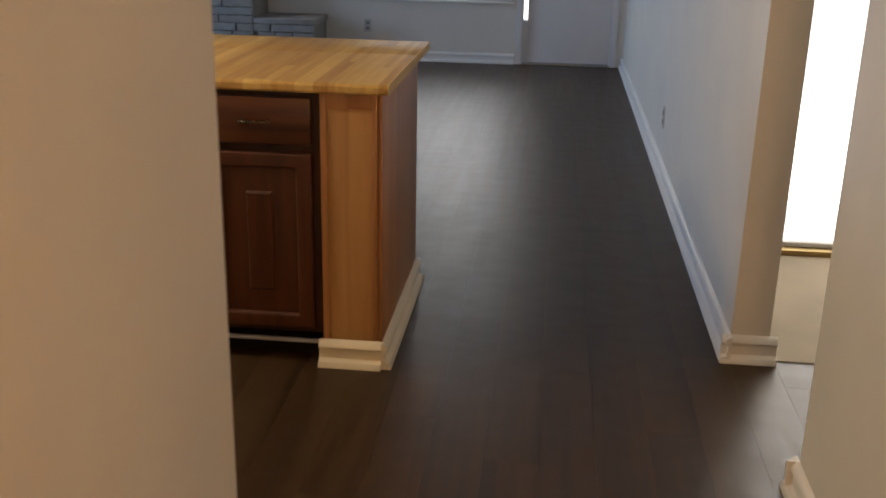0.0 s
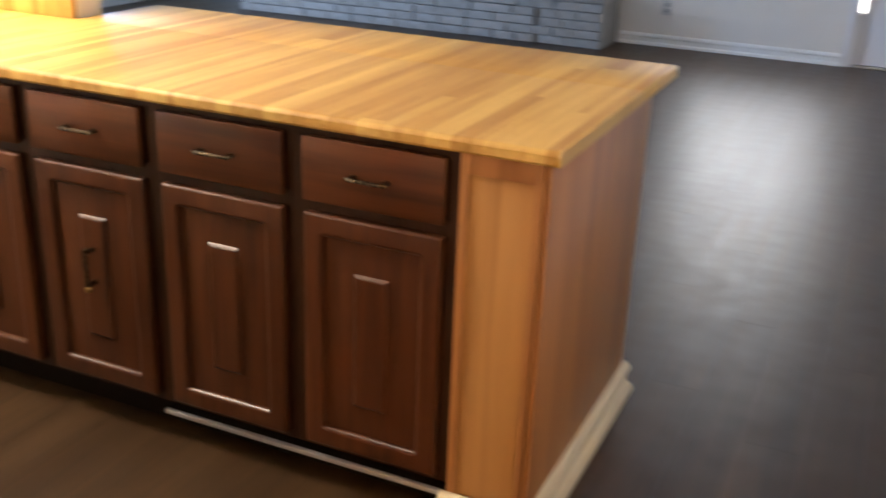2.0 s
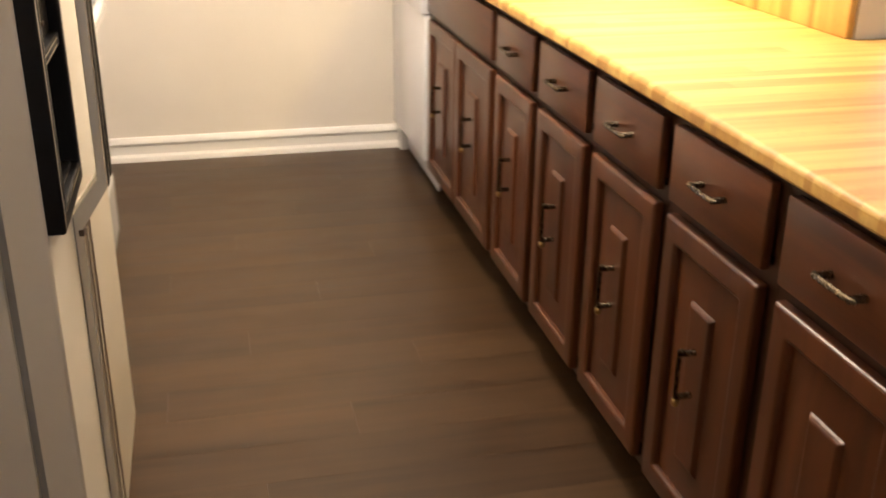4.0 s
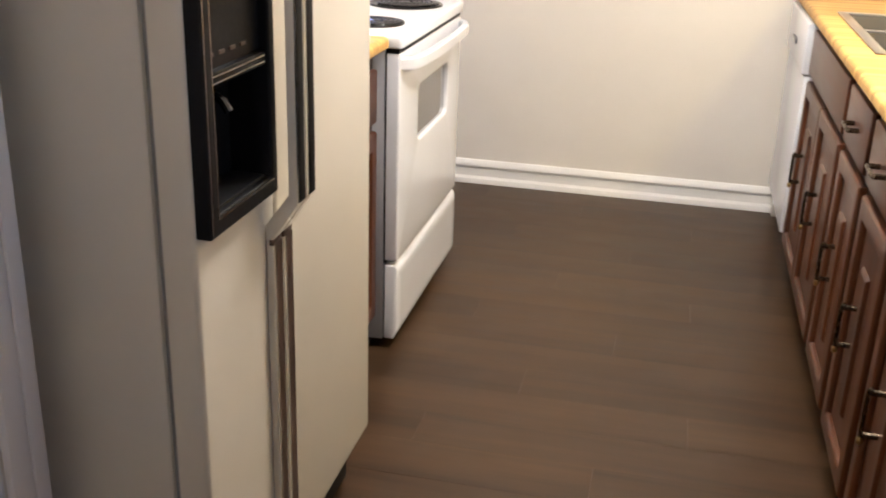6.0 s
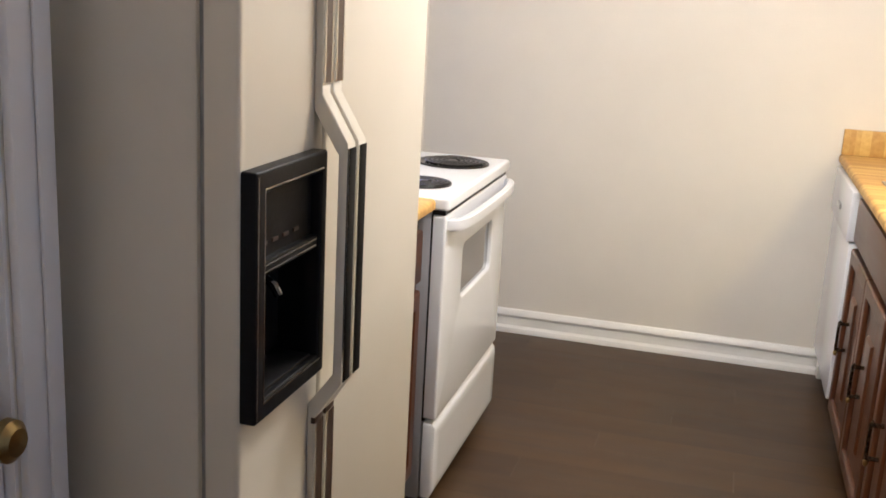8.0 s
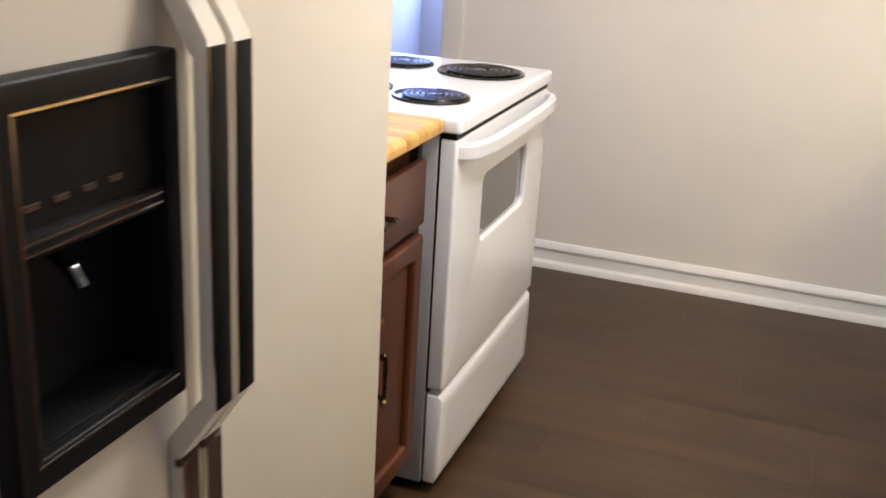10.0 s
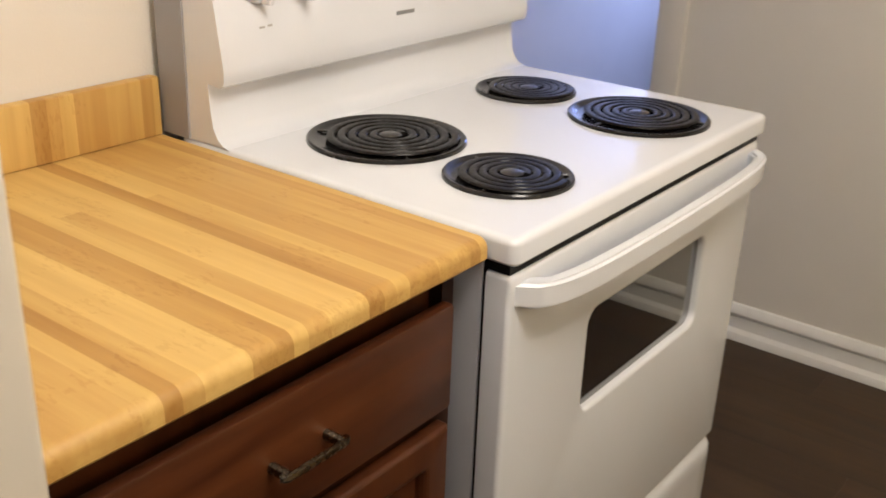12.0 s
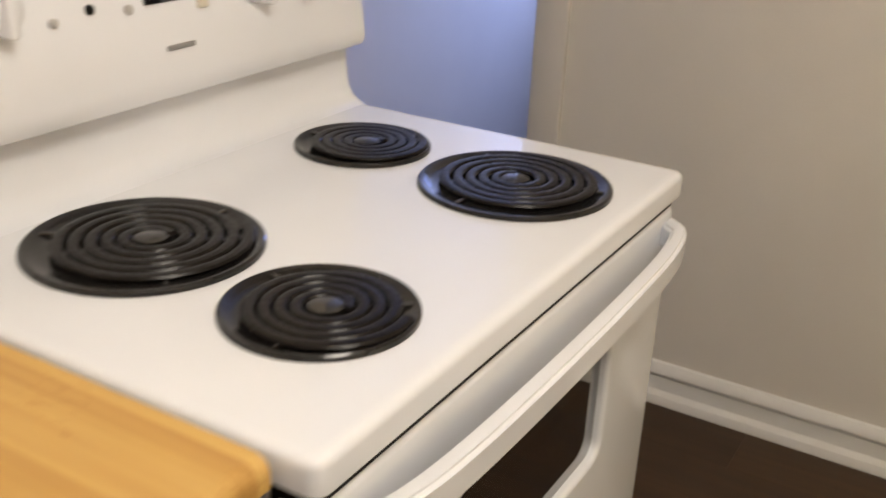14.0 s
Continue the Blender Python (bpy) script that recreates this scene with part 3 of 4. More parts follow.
# sink set in the counter
sink = thing("kitchen_sink", 0.30, 3.0, CT, "stainless steel double kitchen sink set in the counter", "sink")
rim = bmesh.new()
for r in ((0.045, 0.075, 2.60, 3.40), (0.50, 0.53, 2.60, 3.40), (0.075, 0.50, 2.60, 2.635), (0.075, 0.50, 3.365, 3.40), (0.075, 0.50, 2.985, 3.015)):
    box(rim, *r, CT + 0.0005, CT + 0.006, 0.0015)
part("rim", rim, STEEL, sink)
for y0 in (2.632, 3.012):
    bowl, loops = bmesh.new(), []
    for x0, x1, a, b, z, r in ((0.09, 0.49, y0 + 0.015, y0 + 0.341, CT - 0.17, 0.04), (0.072, 0.503, y0, y0 + 0.356, CT + 0.0003, 0.03),
                               (0.076, 0.499, y0 + 0.004, y0 + 0.352, CT + 0.0003, 0.03), (0.093, 0.487, y0 + 0.018, y0 + 0.338, CT - 0.166, 0.04)):
        loops.append([bowl.verts.new((p, q, z)) for p, q in rrect(x0, x1, a, b, r)])
    for r0, r1 in zip(loops, loops[1:]):
        for k in range(len(r0)):
            bowl.faces.new((r0[k], r0[(k + 1) % len(r0)], r1[(k + 1) % len(r0)], r1[k]))
    bowl.faces.new(loops[0])
    bowl.faces.new(loops[-1])
    bmesh.ops.recalc_face_normals(bowl, faces=bowl.faces)
    basin = part("basin", bowl, SINKIN, sink, "dull steel basin")
    part("drain", lathe(bmesh.new(), [(0.042, 0.0), (0.042, 0.003), (0.034, 0.004), (0.0, 0.0015)], (0.29, y0 + 0.178, CT - 0.1658), sides=24), STEEL, basin)

# dishwasher
dw = thing("dishwasher", 0.3, 3.68, 0, "white built-in dishwasher with control strip", "dishwasher")
part("body", boxes((0.01, 0.58, YD + 0.004, 3.992, 0.10, 0.879)), ENAMEL, dw)
part("door_panel", boxes((-0.03, 0.009, YD + 0.006, 3.990, 0.14, 0.70), bevel=0.006), ENAMEL, dw)
part("control_panel", boxes((-0.042, 0.009, YD + 0.006, 3.990, 0.705, 0.877), bevel=0.008), ENAMEL, dw)
part("latch", boxes((-0.05, -0.0425, 3.63, 3.73, 0.77, 0.79), bevel=0.003), GREY, dw)
part("toe_panel", boxes((0.03, 0.04, YD + 0.006, 3.990, 0.012, 0.135), bevel=0.003), ENAMEL, dw)
solid("filler_strip", boxes((0.0, 0.03, 3.994, YE - 0.001, 0.0, 0.879)), TRIM, "white filler strip beside the dishwasher", "trim")

# ---------------------------------------------------------------- fridge
FX, FY0, FYM, FY1, FH = -1.041, 0.918, 1.190, 1.703, 1.70
DT = 0.048
fr = thing("refrigerator", -1.4, 1.31, 0, "almond side-by-side refrigerator with black water dispenser", "refrigerator")
part("body", boxes((-1.74, FX - DT - 0.012, FY0 + 0.004, FY1 - 0.004, 0.02, FH), bevel=0.006), FRSIDE, fr)
part("gasket", boxes((FX - DT - 0.012, FX - DT, FY0 + 0.012, FY1 - 0.012, 0.16, FH - 0.01)), GREY, fr)
part("toe_grille", boxes((FX - 0.10, FX - 0.05, FY0 + 0.01, FY1 - 0.01, 0.015, 0.14), bevel=0.004), BLACK, fr)
DY0, DY1, DZ0, DZ1 = 0.922, 1.155, 0.880, 1.218
fd = part("freezer_door", slab_with_hole(FX - DT, FX, (FY0, FYM - 0.003, 0.15, FH), (DY0 + 0.014, DY1 - 0.014, DZ0 + 0.014, DZ1 - 0.014), 0.002, 0.002, 0.006), FRIDGE, fr)
fd2 = part("fridge_door", boxes((FX - DT, FX, FYM + 0.003, FY1, 0.15, FH), bevel=0.010, seg=3), FRIDGE, fr)
disp = part("dispenser", slab_with_hole(FX - 0.004, FX + 0.022, (DY0, DY1, DZ0, DZ1), (DY0 + 0.03, DY1 - 0.022, DZ0 + 0.03, DZ1 - 0.03), 0.004, 0.003, 0.004), BLACK, fd, "black plastic dispenser frame")
part("divider", boxes((FX - 0.004, FX + 0.017, DY0 + 0.03, DY1 - 0.022, 1.076, 1.096), bevel=0.003), BLACK, disp)
part("control_glass", boxes((FX - 0.003, FX + 0.006, DY0 + 0.029, DY1 - 0.021, 1.096, DZ1 - 0.029)), BLACK, disp)
part("recess", rings_x([(rrect(DY0 + 0.0165, DY1 - 0.0165, DZ0 + 0.0165, 1.094, 0.004), FX - 0.004), (rrect(DY0 + 0.0165, DY1 - 0.0165, DZ0 + 0.0165, 1.094, 0.004), FX - 0.0465)], caps=(False, True)), BLACK, disp)
part("drip_tray", boxes((FX - 0.045, FX + 0.012, DY0 + 0.034, DY1 - 0.026, DZ0 + 0.022, DZ0 + 0.034), bevel=0.003), BLACK, disp)
part("lever", tube(bmesh.new(), [(FX - 0.046, 1.03, 1.06), (FX - 0.02, 1.03, 1.055), (FX - 0.004, 1.03, 1.043), (FX + 0.004, 1.03, 1.029)], 0.0065, 10), BLACKG, disp, "glossy black dispenser lever")
for x0, a, b, z0, z1 in ((0.0218, DY0 + 0.023, DY1 - 0.016, DZ1 - 0.0255, DZ1 - 0.023), (0.0218, DY0 + 0.023, DY1 - 0.016, DZ0 + 0.023, DZ0 + 0.0255),
                         (0.0218, DY0 + 0.0225, DY0 + 0.025, DZ0 + 0.0257, DZ1 - 0.0257), (0.0218, DY0 + 0.0045, DY0 + 0.0065, DZ0 + 0.006, DZ1 - 0.006),
                         (0.0168, DY0 + 0.031, DY1 - 0.023, 1.0805, 1.0828), (0.0168, DY0 + 0.031, DY1 - 0.023, 1.0892, 1.0915)):
    part("silver_line", boxes((FX + x0, FX + x0 + 0.001, a, b, z0, z1)), CHROME, disp, "thin silver outline")
for k in range(4):
    part("button", boxes((FX + 0.006, FX + 0.008, DY0 + 0.045 + k * 0.034, DY0 + 0.062 + k * 0.034, 1.112, 1.117)), INLAY, disp)


def fridge_handle(parent, y0, y1, flare):
    """An almond bar down the whole door that bows out round a black grip."""
    prof = [(0.0, 0.16), (0.012, 0.16), (0.012, 0.80), (0.053, 0.861), (0.053, 1.228), (0.012, 1.297), (0.012, FH - 0.02), (0.0, FH - 0.02), (0.0, 1.275), (0.041, 1.212), (0.041, 0.877), (0.0, 0.822)]
    bm = bmesh.new()
    prof = [(FX + 0.0003 + p, q) for p, q in prof]
    left = [bm.verts.new((p, y0 - (flare if i in (9, 10) else 0), q)) for i, (p, q) in enumerate(prof)]
    right = [bm.verts.new((p, y1, q)) for p, q in prof]
    n = len(prof)
    for i in range(n):
        bm.faces.new((left[i], left[(i + 1) % n], right[(i + 1) % n], right[i]))
    for ring, d in ((left, 1), (right, -1)):
        for loop in ((0, 1, 2, 11), (2, 3, 10, 11), (3, 4, 9, 10), (4, 5, 8, 9), (5, 6, 7, 8)):
            bm.faces.new([ring[i] for i in loop][::d])
    bmesh.ops.recalc_face_normals(bm, faces=bm.faces)
    bmesh.ops.bevel(bm, geom=[e for e in bm.edges if abs(e.verts[0].co.y - e.verts[1].co.y) < 1e-6 and len(e.link_faces) == 2 and e.calc_face_angle(0) > 1.0], offset=0.0015, segments=1, affect="EDGES")
    h = part("handle", bm, HANDLE, parent, "almond handle with black grip")
    m = 0.0035
    part("grip", boxes((FX + 0.0535, FX + 0.0565, y0 + m, y1 - m, 0.864, 1.222), bevel=0.001), GRIP, h, "black grip insert")
    for a, b in ((y0 + 0.001, y0 + m), (y1 - m, y1 - 0.001)):
        part("edging", boxes((FX + 0.0533, FX + 0.0555, a, b, 0.864, 1.222)), CHROME, h)
    for z0, z1 in ((0.17, 0.792), (1.312, FH - 0.03)):
        part("inlay", boxes((FX + 0.0125, FX + 0.0145, y0 + 0.006, y1 - 0.006, z0, z1)), INLAY, h, "dark brown inlay strip")
        for a, b in ((y0 + 0.002, y0 + 0.006), (y1 - 0.006, y1 - 0.002)):
            part("edging", boxes((FX + 0.0125, FX + 0.0150, a, b, z0, z1)), CHROME, h)
    part("knee", boxes((FX + 0.006, FX + 0.0135, y0 - 0.001, y1 + 0.001, 0.790, 0.800), bevel=0.001), INLAY, h)


fridge_handle(fd, 1.150, 1.182, 0.004)
fridge_handle(fd2, 1.193, 1.226, 0.0)

# ---------------------------------------------------------------- stove
SX, SY0, SY1 = -1.154, 2.361, 3.124
OF = -1.162
st = thing("stove", -1.5, 2.74, 0, "white electric coil stove with oven window", "stove")
part("body", boxes((-1.755, OF - 0.042, SY0 + 0.004, SY1 - 0.004, 0.03, 0.876), bevel=0.003), STAIN, st, "grey painted steel sides")
part("plinth", boxes((-1.72, -1.25, SY0 + 0.02, SY1 - 0.02, 0.0, 0.03)), BLACK, st)
ct = bmesh.new()
cz = [(0.004, 0.882), (0.0, 0.886), (0.0, 0.9075), (0.001, 0.9115), (0.004, 0.9148), (0.008, 0.9162), (0.014, 0.9165)]
vs = []
for d, z in cz:
    vs.append([ct.verts.new((x, y, z)) for y, x in [(b, a) for a, b in rrect(-1.755 + d, SX - d, SY0 + d, SY1 - d, max(0.014 - d, 0.003), 5)]])
for r0, r1 in zip(vs, vs[1:]):
    for k in range(len(r0)):
        ct.faces.new((r0[k], r0[(k + 1) % len(r0)], r1[(k + 1) % len(r0)], r1[k]))
ct.faces.new(vs[-1])
ct.faces.new(vs[0][::-1])
bmesh.ops.recalc_face_normals(ct, faces=ct.faces)
part("cooktop", ct, ENAMEL, st)
# black strip in the gap stands in for the shade below the lip
part("gap_shade", boxes((OF - 0.04, OF - 0.003, SY0 + 0.006, SY1 - 0.006, 0.8685, 0.8855)), BLACK, st, "black strip filling the gap under the cooktop")
WY0, WY1, WZ0, WZ1 = 2.572, 2.947, 0.583, 0.744
oven = part("oven_door", slab_with_hole(OF - 0.036, OF, (SY0 + 0.004, SY1 - 0.002, 0.278, 0.868), (WY0, WY1, WZ0, WZ1), 0.008, 0.022, 0.007), ENAMEL, st)
part("door_glass", rings_x([(rrect(WY0, WY1, WZ0, WZ1, 0.022), OF - 0.012), (rrect(WY0, WY1, WZ0, WZ1, 0.022), OF - 0.03)]), BLACKG, oven, "dark reflecting oven window")
# black slab behind the door, the darkness of the open joint as colour
part("joint_shade", boxes((OF - 0.042, OF - 0.036, SY0 + 0.008, SY1 - 0.008, 0.27, 0.868)), BLACK, oven)
# bowed slab handle: a plan outline drawn up to its height
HY0, HY1 = SY0 + 0.014, SY1 - 0.012
bow = lambda u: OF - 0.001 + (0.047 + 0.007 * math.sin(math.pi * u)) * (1 - abs(2 * u - 1) ** 7) ** 0.5
outer = [(bow(k / 40), HY0 + (HY1 - HY0) * k / 40) for k in range(41)]
inner = [(max(OF - 0.001, bow(u) - 0.021) if 0.05 < u < 0.95 else OF - 0.001, HY0 + (HY1 - HY0) * u) for u in [0.96 - 0.92 * k / 40 for k in range(41)]]
hb = prism(bmesh.new(), outer + inner, "z", 0.822, 0.857)
bmesh.ops.bevel(hb, geom=[e for e in hb.edges if abs(e.verts[0].co.z - e.verts[1].co.z) < 1e-6], offset=0.0045, segments=3, affect="EDGES")
part("door_handle", hb, ENAMEL, oven, "bowed white slab handle")
part("drawer", rings_x([(rrect(SY0 + 0.005, SY1 - 0.003, 0.033, 0.266, 0.006), OF - 0.036), (rrect(SY0 + 0.005, SY1 - 0.003, 0.033, 0.266, 0.006), OF - 0.010), (rrect(SY0 + 0.008, SY1 - 0.006, 0.05, 0.257, 0.006), OF - 0.002),
                        (rrect(SY0 + 0.016, SY1 - 0.014, 0.06, 0.240, 0.008), OF + 0.002), (rrect(SY0 + 0.05, SY1 - 0.05, 0.075, 0.222, 0.01), OF + 0.002)]), ENAMEL, st)
# back guard with its controls
bgp = [(-1.648, 0.916), (-1.660, 0.919), (-1.671, 0.927), (-1.679, 0.941), (-1.683, 0.965), (-1.686, 1.006), (-1.662, 1.003), (-1.655, 1.006), (-1.6515, 1.014), (-1.651, 1.030), (-1.676, 1.183), (-1.686, 1.196), (-1.704, 1.200), (-1.755, 1.200), (-1.755, 0.916)]
guard = part("back_guard", prism(bmesh.new(), bgp, "y", SY0 + 0.003, SY1 - 0.003), ENAMEL, st)
# thin grey plate gives the guard's left side its shade by colour
part("shaded_side", boxes((-1.789, -1.73, SY0 - 0.0005, SY0 + 0.0028, 0.917, 1.195)), STAIN, guard)


def on_guard(z):
    """The x of the control face at a height."""
    return -1.651 - (z - 1.032) * 0.025 / 0.153


def knob(y, z, r):
    x = on_guard(z)
    ring = part("dial_ring", lathe(bmesh.new(), [(r * 1.22, -0.003), (r * 1.22, 0.002), (r * 1.1, 0.003), (0, 0.003)], (x, y, z), "x", 28), GREYP, guard)
    kb = part("knob", lathe(bmesh.new(), [(r, 0.002), (r, 0.009), (r * 0.9, 0.015), (r * 0.55, 0.019), (0, 0.0195)], (x, y, z), "x", 28), ENAMEL, guard, "white control knob")
    part("grip_bar", boxes((x + 0.012, x + 0.032, y - 0.0055, y + 0.0055, z - r * 0.95, z + r * 0.95), bevel=0.003), ENAMEL, kb)


for y, z, r in ((2.445, 1.137, 0.027), (2.528, 1.135, 0.027), (2.902, 1.118, 0.026), (2.982, 1.117, 0.022), (3.055, 1.117, 0.022)):
    knob(y, z, r)
xg = on_guard(1.13)
part("clock_display", boxes((xg - 0.004, xg + 0.0045, 2.715, 2.775, 1.113, 1.148), bevel=0.001), BLACKG, guard, "dark green clock display")
part("switch", boxes((on_guard(1.12) - 0.002, on_guard(1.12) + 0.007, 2.796, 2.812, 1.10, 1.15), bevel=0.002), HANDLE, guard)
for y, z, r, m in ((2.592, 1.112, 0.005, GREYP), (2.640, 1.119, 0.0055, BLACK), (2.692, 1.112, 0.0055, GREYP)):
    part("button", lathe(bmesh.new(), [(r, -0.001), (r, 0.003), (r * 0.7, 0.004), (0, 0.004)], (on_guard(z), y, z), "x", 14), m, guard)
for y, z, w in ((2.582, 1.150, 0.020), (2.582, 1.143, 0.016), (2.635, 1.138, 0.022), (2.688, 1.142, 0.018), (2.688, 1.135, 0.014), (3.055, 1.085, 0.018), (2.445, 1.078, 0.010), (2.460, 1.079, 0.008)):
    part("print_mark", boxes((on_guard(z) - 0.001, on_guard(z) + 0.0008, y - w / 2, y + w / 2, z - 0.0014, z + 0.0014)), GREYP, guard)
part("badge", boxes((on_guard(1.062) - 0.001, on_guard(1.062) + 0.0018, 2.738, 2.782, 1.0595, 1.0655), bevel=0.0008), GREY, guard, "small grey maker badge")


def burner(x, y, r, ry):
    """A porcelain drip bowl let into the cooktop, with a coil of flattened tube on its arms."""
    z = 0.9165
    bowl = part("drip_bowl", lathe(bmesh.new(), [(r, 0.0), (r * 0.995, 0.004), (r * 0.975, 0.0060), (r * 0.95, 0.0058), (r * 0.89, 0.0030), (r * 0.82, 0.0012), (r * 0.7, 0.0008), (0.0, 0.0006)], (x, y, z), sides=56), BOWL, st, "glossy black drip bowl")
    path, turns = [], (5 if r > 0.11 else 4)
    cx, cy = x + 0.006 * math.cos(ry), y + 0.006 * math.sin(ry)
    out = r * 0.82
    for k in range(int(turns * 26) + 1):
        a = 2 * math.pi * k / 26 + ry
        rad = 0.019 + (out - 0.019) * k / (turns * 26)
        path.append((cx + rad * math.cos(a), cy + rad * math.sin(a), z + 0.0062))
    part("coil", tube(bmesh.new(), path, 0.0066, 8, 0.5), COIL, bowl, "dark coiled heating element")
    part("hub", lathe(bmesh.new(), [(0.017, 0.003), (0.017, 0.0075), (0.013, 0.0092), (0, 0.0096)], (cx, cy, z), sides=24), HUB, bowl, "worn metal centre cap")
    for k in range(3):
        a = ry + 0.4 + k * 2 * math.pi / 3
        part("arm", tube(bmesh.new(), [(cx, cy, z + 0.0032), (x + r * 0.9 * math.cos(a), y + r * 0.9 * math.sin(a), z + 0.0040)], 0.0020, 6), HUB, bowl)


for bx, by, br, ry in ((-1.293, 2.545, 0.093, 0.3), (-1.522, 2.560, 0.123, 1.1), (-1.304, 2.940, 0.120, 2.0), (-1.534, 2.952, 0.092, 0.7)):
    burner(bx, by, br * 0.975, ry)

# ---------------------------------------------------------------- counter between fridge and stove
lc = base_cabinet(0, 0.570, 1, 0.57, (0.690, 0.833), 0.666, "reddish brown cabinet unit with drawer beside the stove")
lc.matrix_basis = pose(-1.234, 2.065, 0, 0, 0, 180)
fl = solid("filler_fridge", boxes((XB + 0.01, -1.237, 1.722, 1.7785, 0.0, 0.881)), FRAMEW, "dark wood filler beside the refrigerator", "trim")
ltop = thing("left_counter", -1.5, 2.04, CT, "butcher-block laminate counter beside the stove", "countertop")
part("worktop", counter_top(-1.190, XB + 0.003, 1.716, 2.354, 1), BLOCK, ltop)
part("backsplash", boxes((XB + 0.003, XB + 0.024, 1.716, 2.354, CT + 0.0005, CT + 0.088), bevel=0.003), BLOCKV, ltop)


# ---------------------------------------------------------------- pantry door
pd = tagged(new("door_pantry"), "closed white panelled pantry door with brass knob", "door", kind="structure")
pd.location = (XL, 0.48, 0)
part("door_leaf", slab_with_hole(XL - 0.052, XL - 0.014, (0.196, 0.770, 0.012, 2.03), (0.30, 0.666, 1.12, 1.90), 0.002, 0.004, 0.004), DOORWHITE, pd)
part("upper_panel", boxes((XL - 0.045, XL - 0.024, 0.297, 0.669, 1.117, 1.903)), DOORWHITE, pd)
for a, b in ((0.7805, 0.856), (0.118, 0.1875)):
    part("casing", boxes((XL + 0.0005, XL + 0.014, a, b, 0.0, 2.12), bevel=0.003), DOORWHITE, pd)
    part("casing_bead", boxes((XL + 0.0145, XL + 0.020, a + 0.040 if a > 0.5 else a + 0.006, b - 0.005 if a > 0.5 else a + 0.03, 0.0, 2.115), bevel=0.0025), DOORWHITE, pd)
part("head_casing", boxes((XL + 0.0005, XL + 0.014, 0.188, 0.780, 2.05, 2.12), bevel=0.003), DOORWHITE, pd)
part("jamb", boxes((XL - 0.10, XL, 0.7715, 0.7778, 0, 2.05)), DOORWHITE, pd)
kn = part("knob", lathe(bmesh.new(), [(0.0, -0.014), (0.031, -0.014), (0.031, -0.008), (0.014, -0.004), (0.0105, 0.018), (0.019, 0.026), (0.027, 0.036), (0.026, 0.047), (0.017, 0.055), (0, 0.057)], (XL, 0.713, 0.913), "x", 28), BRASS, pd, "worn brass door knob")
part("key_plate", boxes((XL - 0.0138, XL - 0.011, 0.697, 0.729, 0.965, 1.015), bevel=0.001), BLACK, pd)

# ---------------------------------------------------------------- living room
fw = tagged(new("window_1"), "living room window bright with daylight", "window", kind="structure")
fw.location = (XF, 0.46, 0.56)
part("window_frame", slab_with_hole(XF + 0.11, XF + 0.05, (-0.099, 1.029, 0.561, 2.049), (-0.05, 0.98, 0.61, 2.0), 0.002, 0.002, 0.004), TRIM, fw)
part("window_sill", boxes((XF - 0.03, XF + 0.05, -0.13, 1.06, 0.540, 0.5605), bevel=0.004), TRIM, fw)
pane = part("pane", boxes((XF + 0.075, XF + 0.081, -0.05, 0.98, 0.61, 2.0)), GLASS, fw)
pane.visible_shadow = False
for k in range(26):
    part("blind_slat", boxes((XF + 0.018, XF + 0.042, -0.08, 1.01, 0.58 + k * 0.056, 0.583 + k * 0.056)), TRIM, fw)

fdr = tagged(new("door_1"), "white living room door in bluish daylight", "door", kind="structure")
fdr.location = (XF, -0.6, 0)
part("door_leaf", boxes((XF + 0.035, XF + 0.075, -1.015, -0.262, 0.018, 2.03), bevel=0.003), DOORWHITE, fdr)
part("jamb", boxes((XF + 0.0, XF + 0.14, -1.029, -1.018, 0, 2.05)), DOORWHITE, fdr)
# unseen full-size board added behind the leaf to keep out edge light
part("light_block", boxes((XF + 0.0755, XF + 0.10, -1.0175, -0.2587, 0.0145, 2.05)), DOORWHITE, fdr)
part("threshold", boxes((XF - 0.01, XF + 0.14, -1.017, -0.225, 0.0, 0.014), bevel=0.003), STEEL, fdr)
part("sidelight_frame", boxes((XF + 0.02, XF + 0.10, -0.2585, -0.2215, 0.016, 0.40)), DOORWHITE, fdr)
sl = part("sidelight_pane", boxes((XF + 0.055, XF + 0.060, -0.2585, -0.2215, 0.401, 2.03)), GLASS, fdr)
sl.visible_shadow = False
for nm, y in (("casing", -1.03), ("casing", -0.22)):
    part(nm, boxes((XF - 0.014, XF - 0.0005, y - 0.05 if y < -0.5 else y + 0.002, y - 0.002 if y < -0.5 else y + 0.06, 0, 2.1), bevel=0.003), DOORWHITE, fdr)
outside = solid("backdrop", boxes((XF + 1.2, XF + 1.25, -3.0, 4.0, -1.0, 4.0)), DAY, "hazy bright outdoors beyond the window", "backdrop")


def outlet(x, y, z, facing):
    """A duplex socket: plate and two faces."""
    o = thing("wall_outlet", x, y, z, "white duplex wall outlet plate", "outlet")
    if facing == "x":
        part("plate", boxes((x - 0.006, x - 0.0005, y - 0.036, y + 0.036, z - 0.058, z + 0.058), bevel=0.002), OUTLET, o)
        for dz in (-0.024, 0.024):
            part("socket", boxes((x - 0.009, x - 0.0062, y - 0.016, y + 0.016, z + dz - 0.015, z + dz + 0.015), bevel=0.001), GREY, o)
    else:
        part("plate", boxes((x - 0.036, x + 0.036, y + 0.0005, y + 0.006, z - 0.058, z + 0.058), bevel=0.002), OUTLET, o)
        for dz in (-0.024, 0.024):
            part("socket", boxes((x - 0.016, x + 0.016, y + 0.0062, y + 0.009, z + dz - 0.015, z + dz + 0.015), bevel=0.001), GREY, o)
    return o


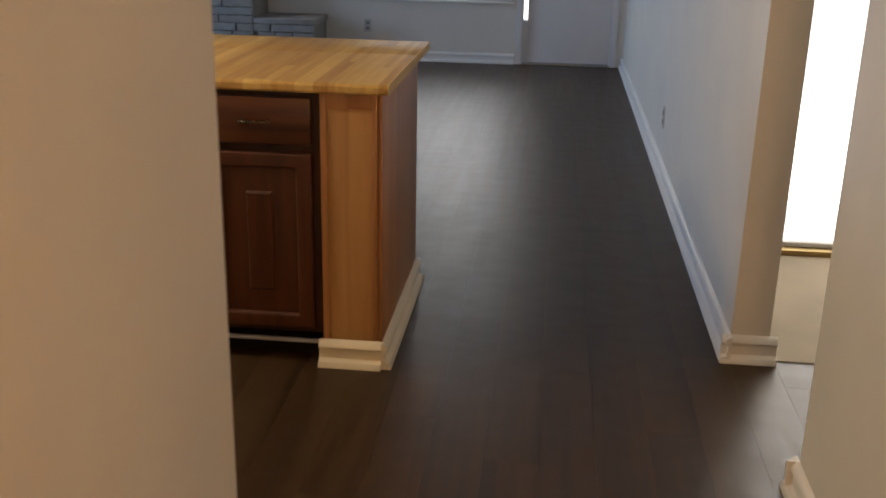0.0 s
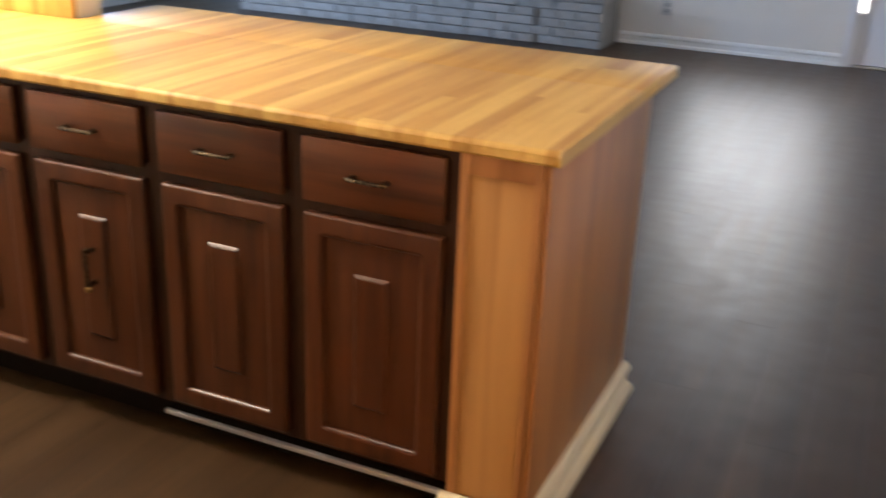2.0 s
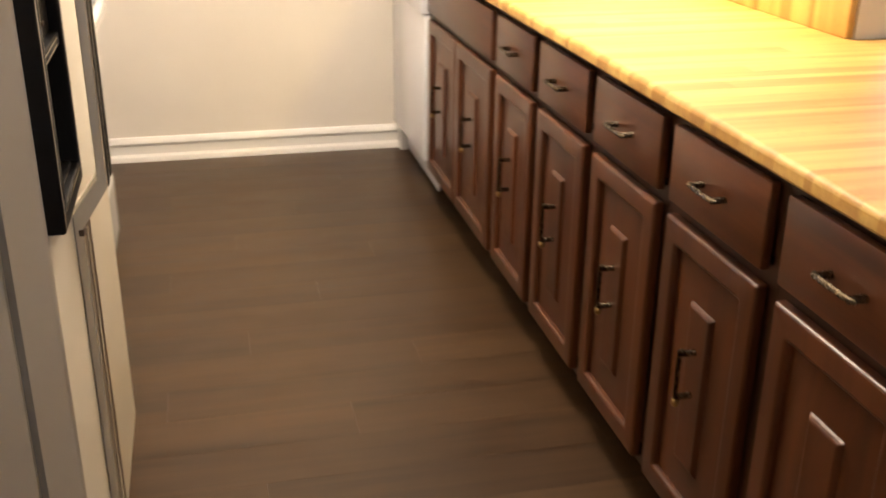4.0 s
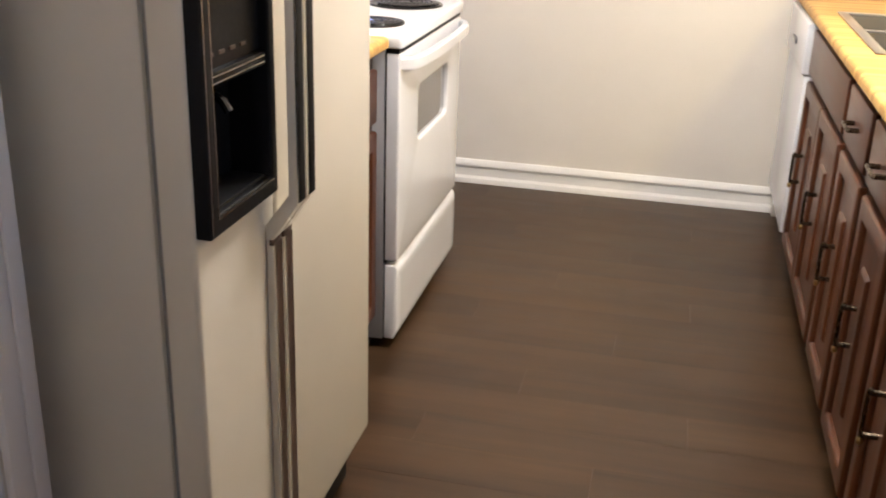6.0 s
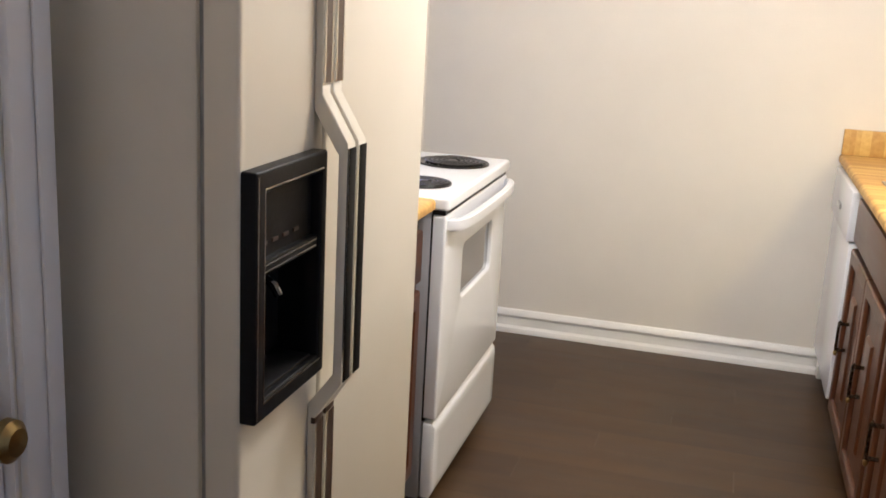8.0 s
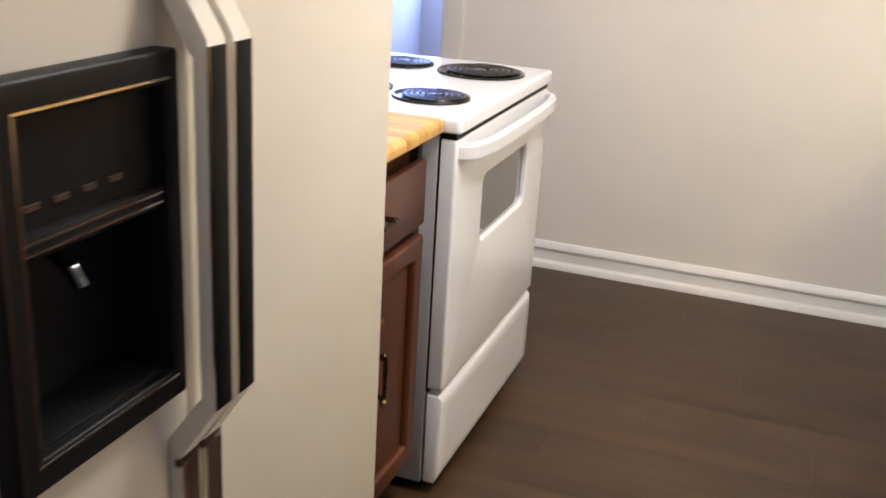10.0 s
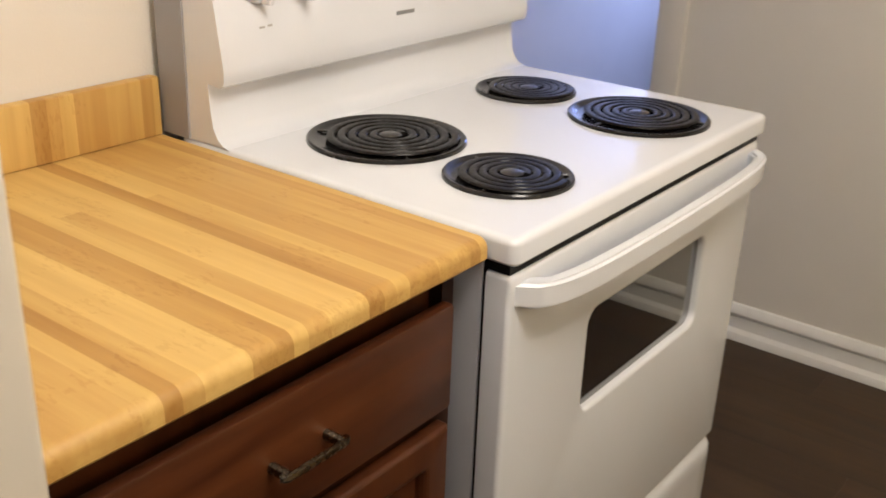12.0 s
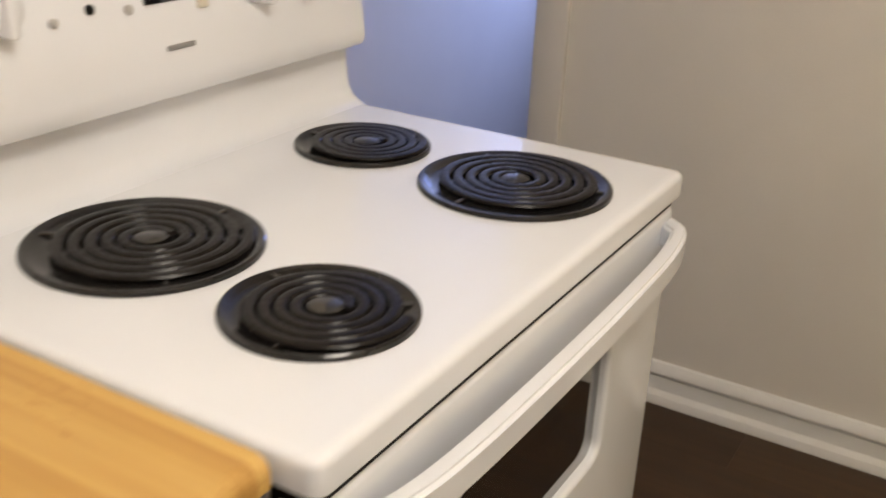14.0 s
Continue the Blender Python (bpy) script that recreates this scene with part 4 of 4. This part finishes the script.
OUTLET = paint("outlet_plate", (0.55, 0.53, 0.50), 0.4)
outlet(XF, 1.22, 0.31, "x")
outlet(2.76, YR, 0.31, "y")

# fireplace of coursed grey stone with a low wing
fp = thing("fireplace", 6.1, 3.6, 0, "grey coursed stone fireplace with a low hearth wing", "fireplace")
part("core", boxes((6.12, XF - 0.001, 2.17, 5.0, 0.0, H - 0.001)), MORTAR, fp)
part("wing", boxes((6.121, XF - 0.001, 1.617, 2.169, 0.0, 0.35)), MORTAR, fp)
part("wing_cap", boxes((6.08, XF - 0.001, 1.60, 2.169, 0.351, 0.40), bevel=0.006), STONE, fp)
# no hollow is cut: the firebox's depth is only put into the colour
part("firebox", boxes((6.095, 6.12, 2.74, 3.75, 0.45, 1.10)), CABIN, fp, "flat near-black slab in place of the firebox opening")
rng = random.Random(5)
variants = []
for k in range(7):
    ln = (0.16, 0.2, 0.24, 0.28, 0.32, 0.36, 0.40)[k]
    bm = boxes((-0.034, 0.02, 0.004, ln - 0.004, 0.003, 0.067), bevel=0.004, seg=1)
    for v in bm.verts:
        if v.co.x < -0.02:
            v.co.x += rng.uniform(-0.006, 0.006)
    variants.append((ln, finish("stone_brick", bm, STONE, smooth=False)))


def courses(x, y0, y1, rows, skip=None):
    for r in range(rows):
        y = y0
        while y < y1 - 0.12:
            ln, me = variants[rng.randrange(7)]
            if y + ln > y1:
                ln, me = variants[0]
                if y + ln > y1 + 0.02:
                    break
            if not (skip and skip[0] - 0.1 < y < skip[1] - 0.1 and 0.42 < r * 0.07 < 1.12):
                b = new("stone_brick", me)
                b.parent = fp
                b.location = Vector((x, y, r * 0.07)) - fp.location
            y += ln


courses(6.12, 2.17, 5.0, 16, (2.74, 3.75))
courses(6.12, 1.617, 2.169, 5)

# ---------------------------------------------------------------- side room: glass door and daylight
gd = tagged(new("door_glass"), "sliding glass door blown out by daylight", "door", kind="structure")
gd.location = (XG, -2.0, 0)
part("frame", slab_with_hole(XG + 0.08, XG + 0.02, (-2.599, -1.451, 0.03, 2.049), (-2.56, -1.47, 0.05, 2.0), 0.002, 0.002, 0.003), TRIM, gd)
part("threshold", boxes((XG - 0.03, XG + 0.10, -2.599, -1.451, 0.004, 0.0295), bevel=0.004), BRASS, gd, "brass coloured threshold")
gp = part("pane", boxes((XG + 0.045, XG + 0.051, -2.56, -1.47, 0.05, 2.0)), GLASS, gd)
gp.visible_shadow = False
solid("backdrop_side", boxes((XG + 0.13, XG + 0.15, -3.6, -1.31, 0.0, 2.4)), DAY, "bright daylight outside the glass door", "backdrop")

# ---------------------------------------------------------------- floor planks
PW, PLN = 0.152, 1.22
plank = finish("plank", boxes((0.0001, PLN - 0.0001, 0.0001, PW - 0.0001, -0.011, 0.0), bevel=0.0002, seg=1), PLANK, smooth=False)
rest = bmesh.new()
floor_ob = bpy.data.objects["floor"]
row = 0
y = -1.29 - 18 * PW
while y < YN:
    x = -5.2 - PLN * (0.0, 0.37, 0.71, 0.18, 0.55)[row % 5]
    end = XF if y > -1.3 else 0.222
    while x < end:
        if -2.9 < x < min(1.2, end - PLN) and -1.9 < y < 4.3:
            o = new("plank", plank)
            o.parent = floor_ob
            o.location = (x, y, 0)
        else:
            a, b = max(x, -5.2) + 0.0002, min(x + PLN, end) - 0.0002
            if b > a:
                box(rest, a, b, y + 0.0002, min(y + PW, YN) - 0.0002, -0.011, 0.0)
        x += PLN
    row += 1
    y += PW
far = part("plank_rest", rest, PLANKFAR, floor_ob)
tagged(far, "dark wood planks", kind="stuff")
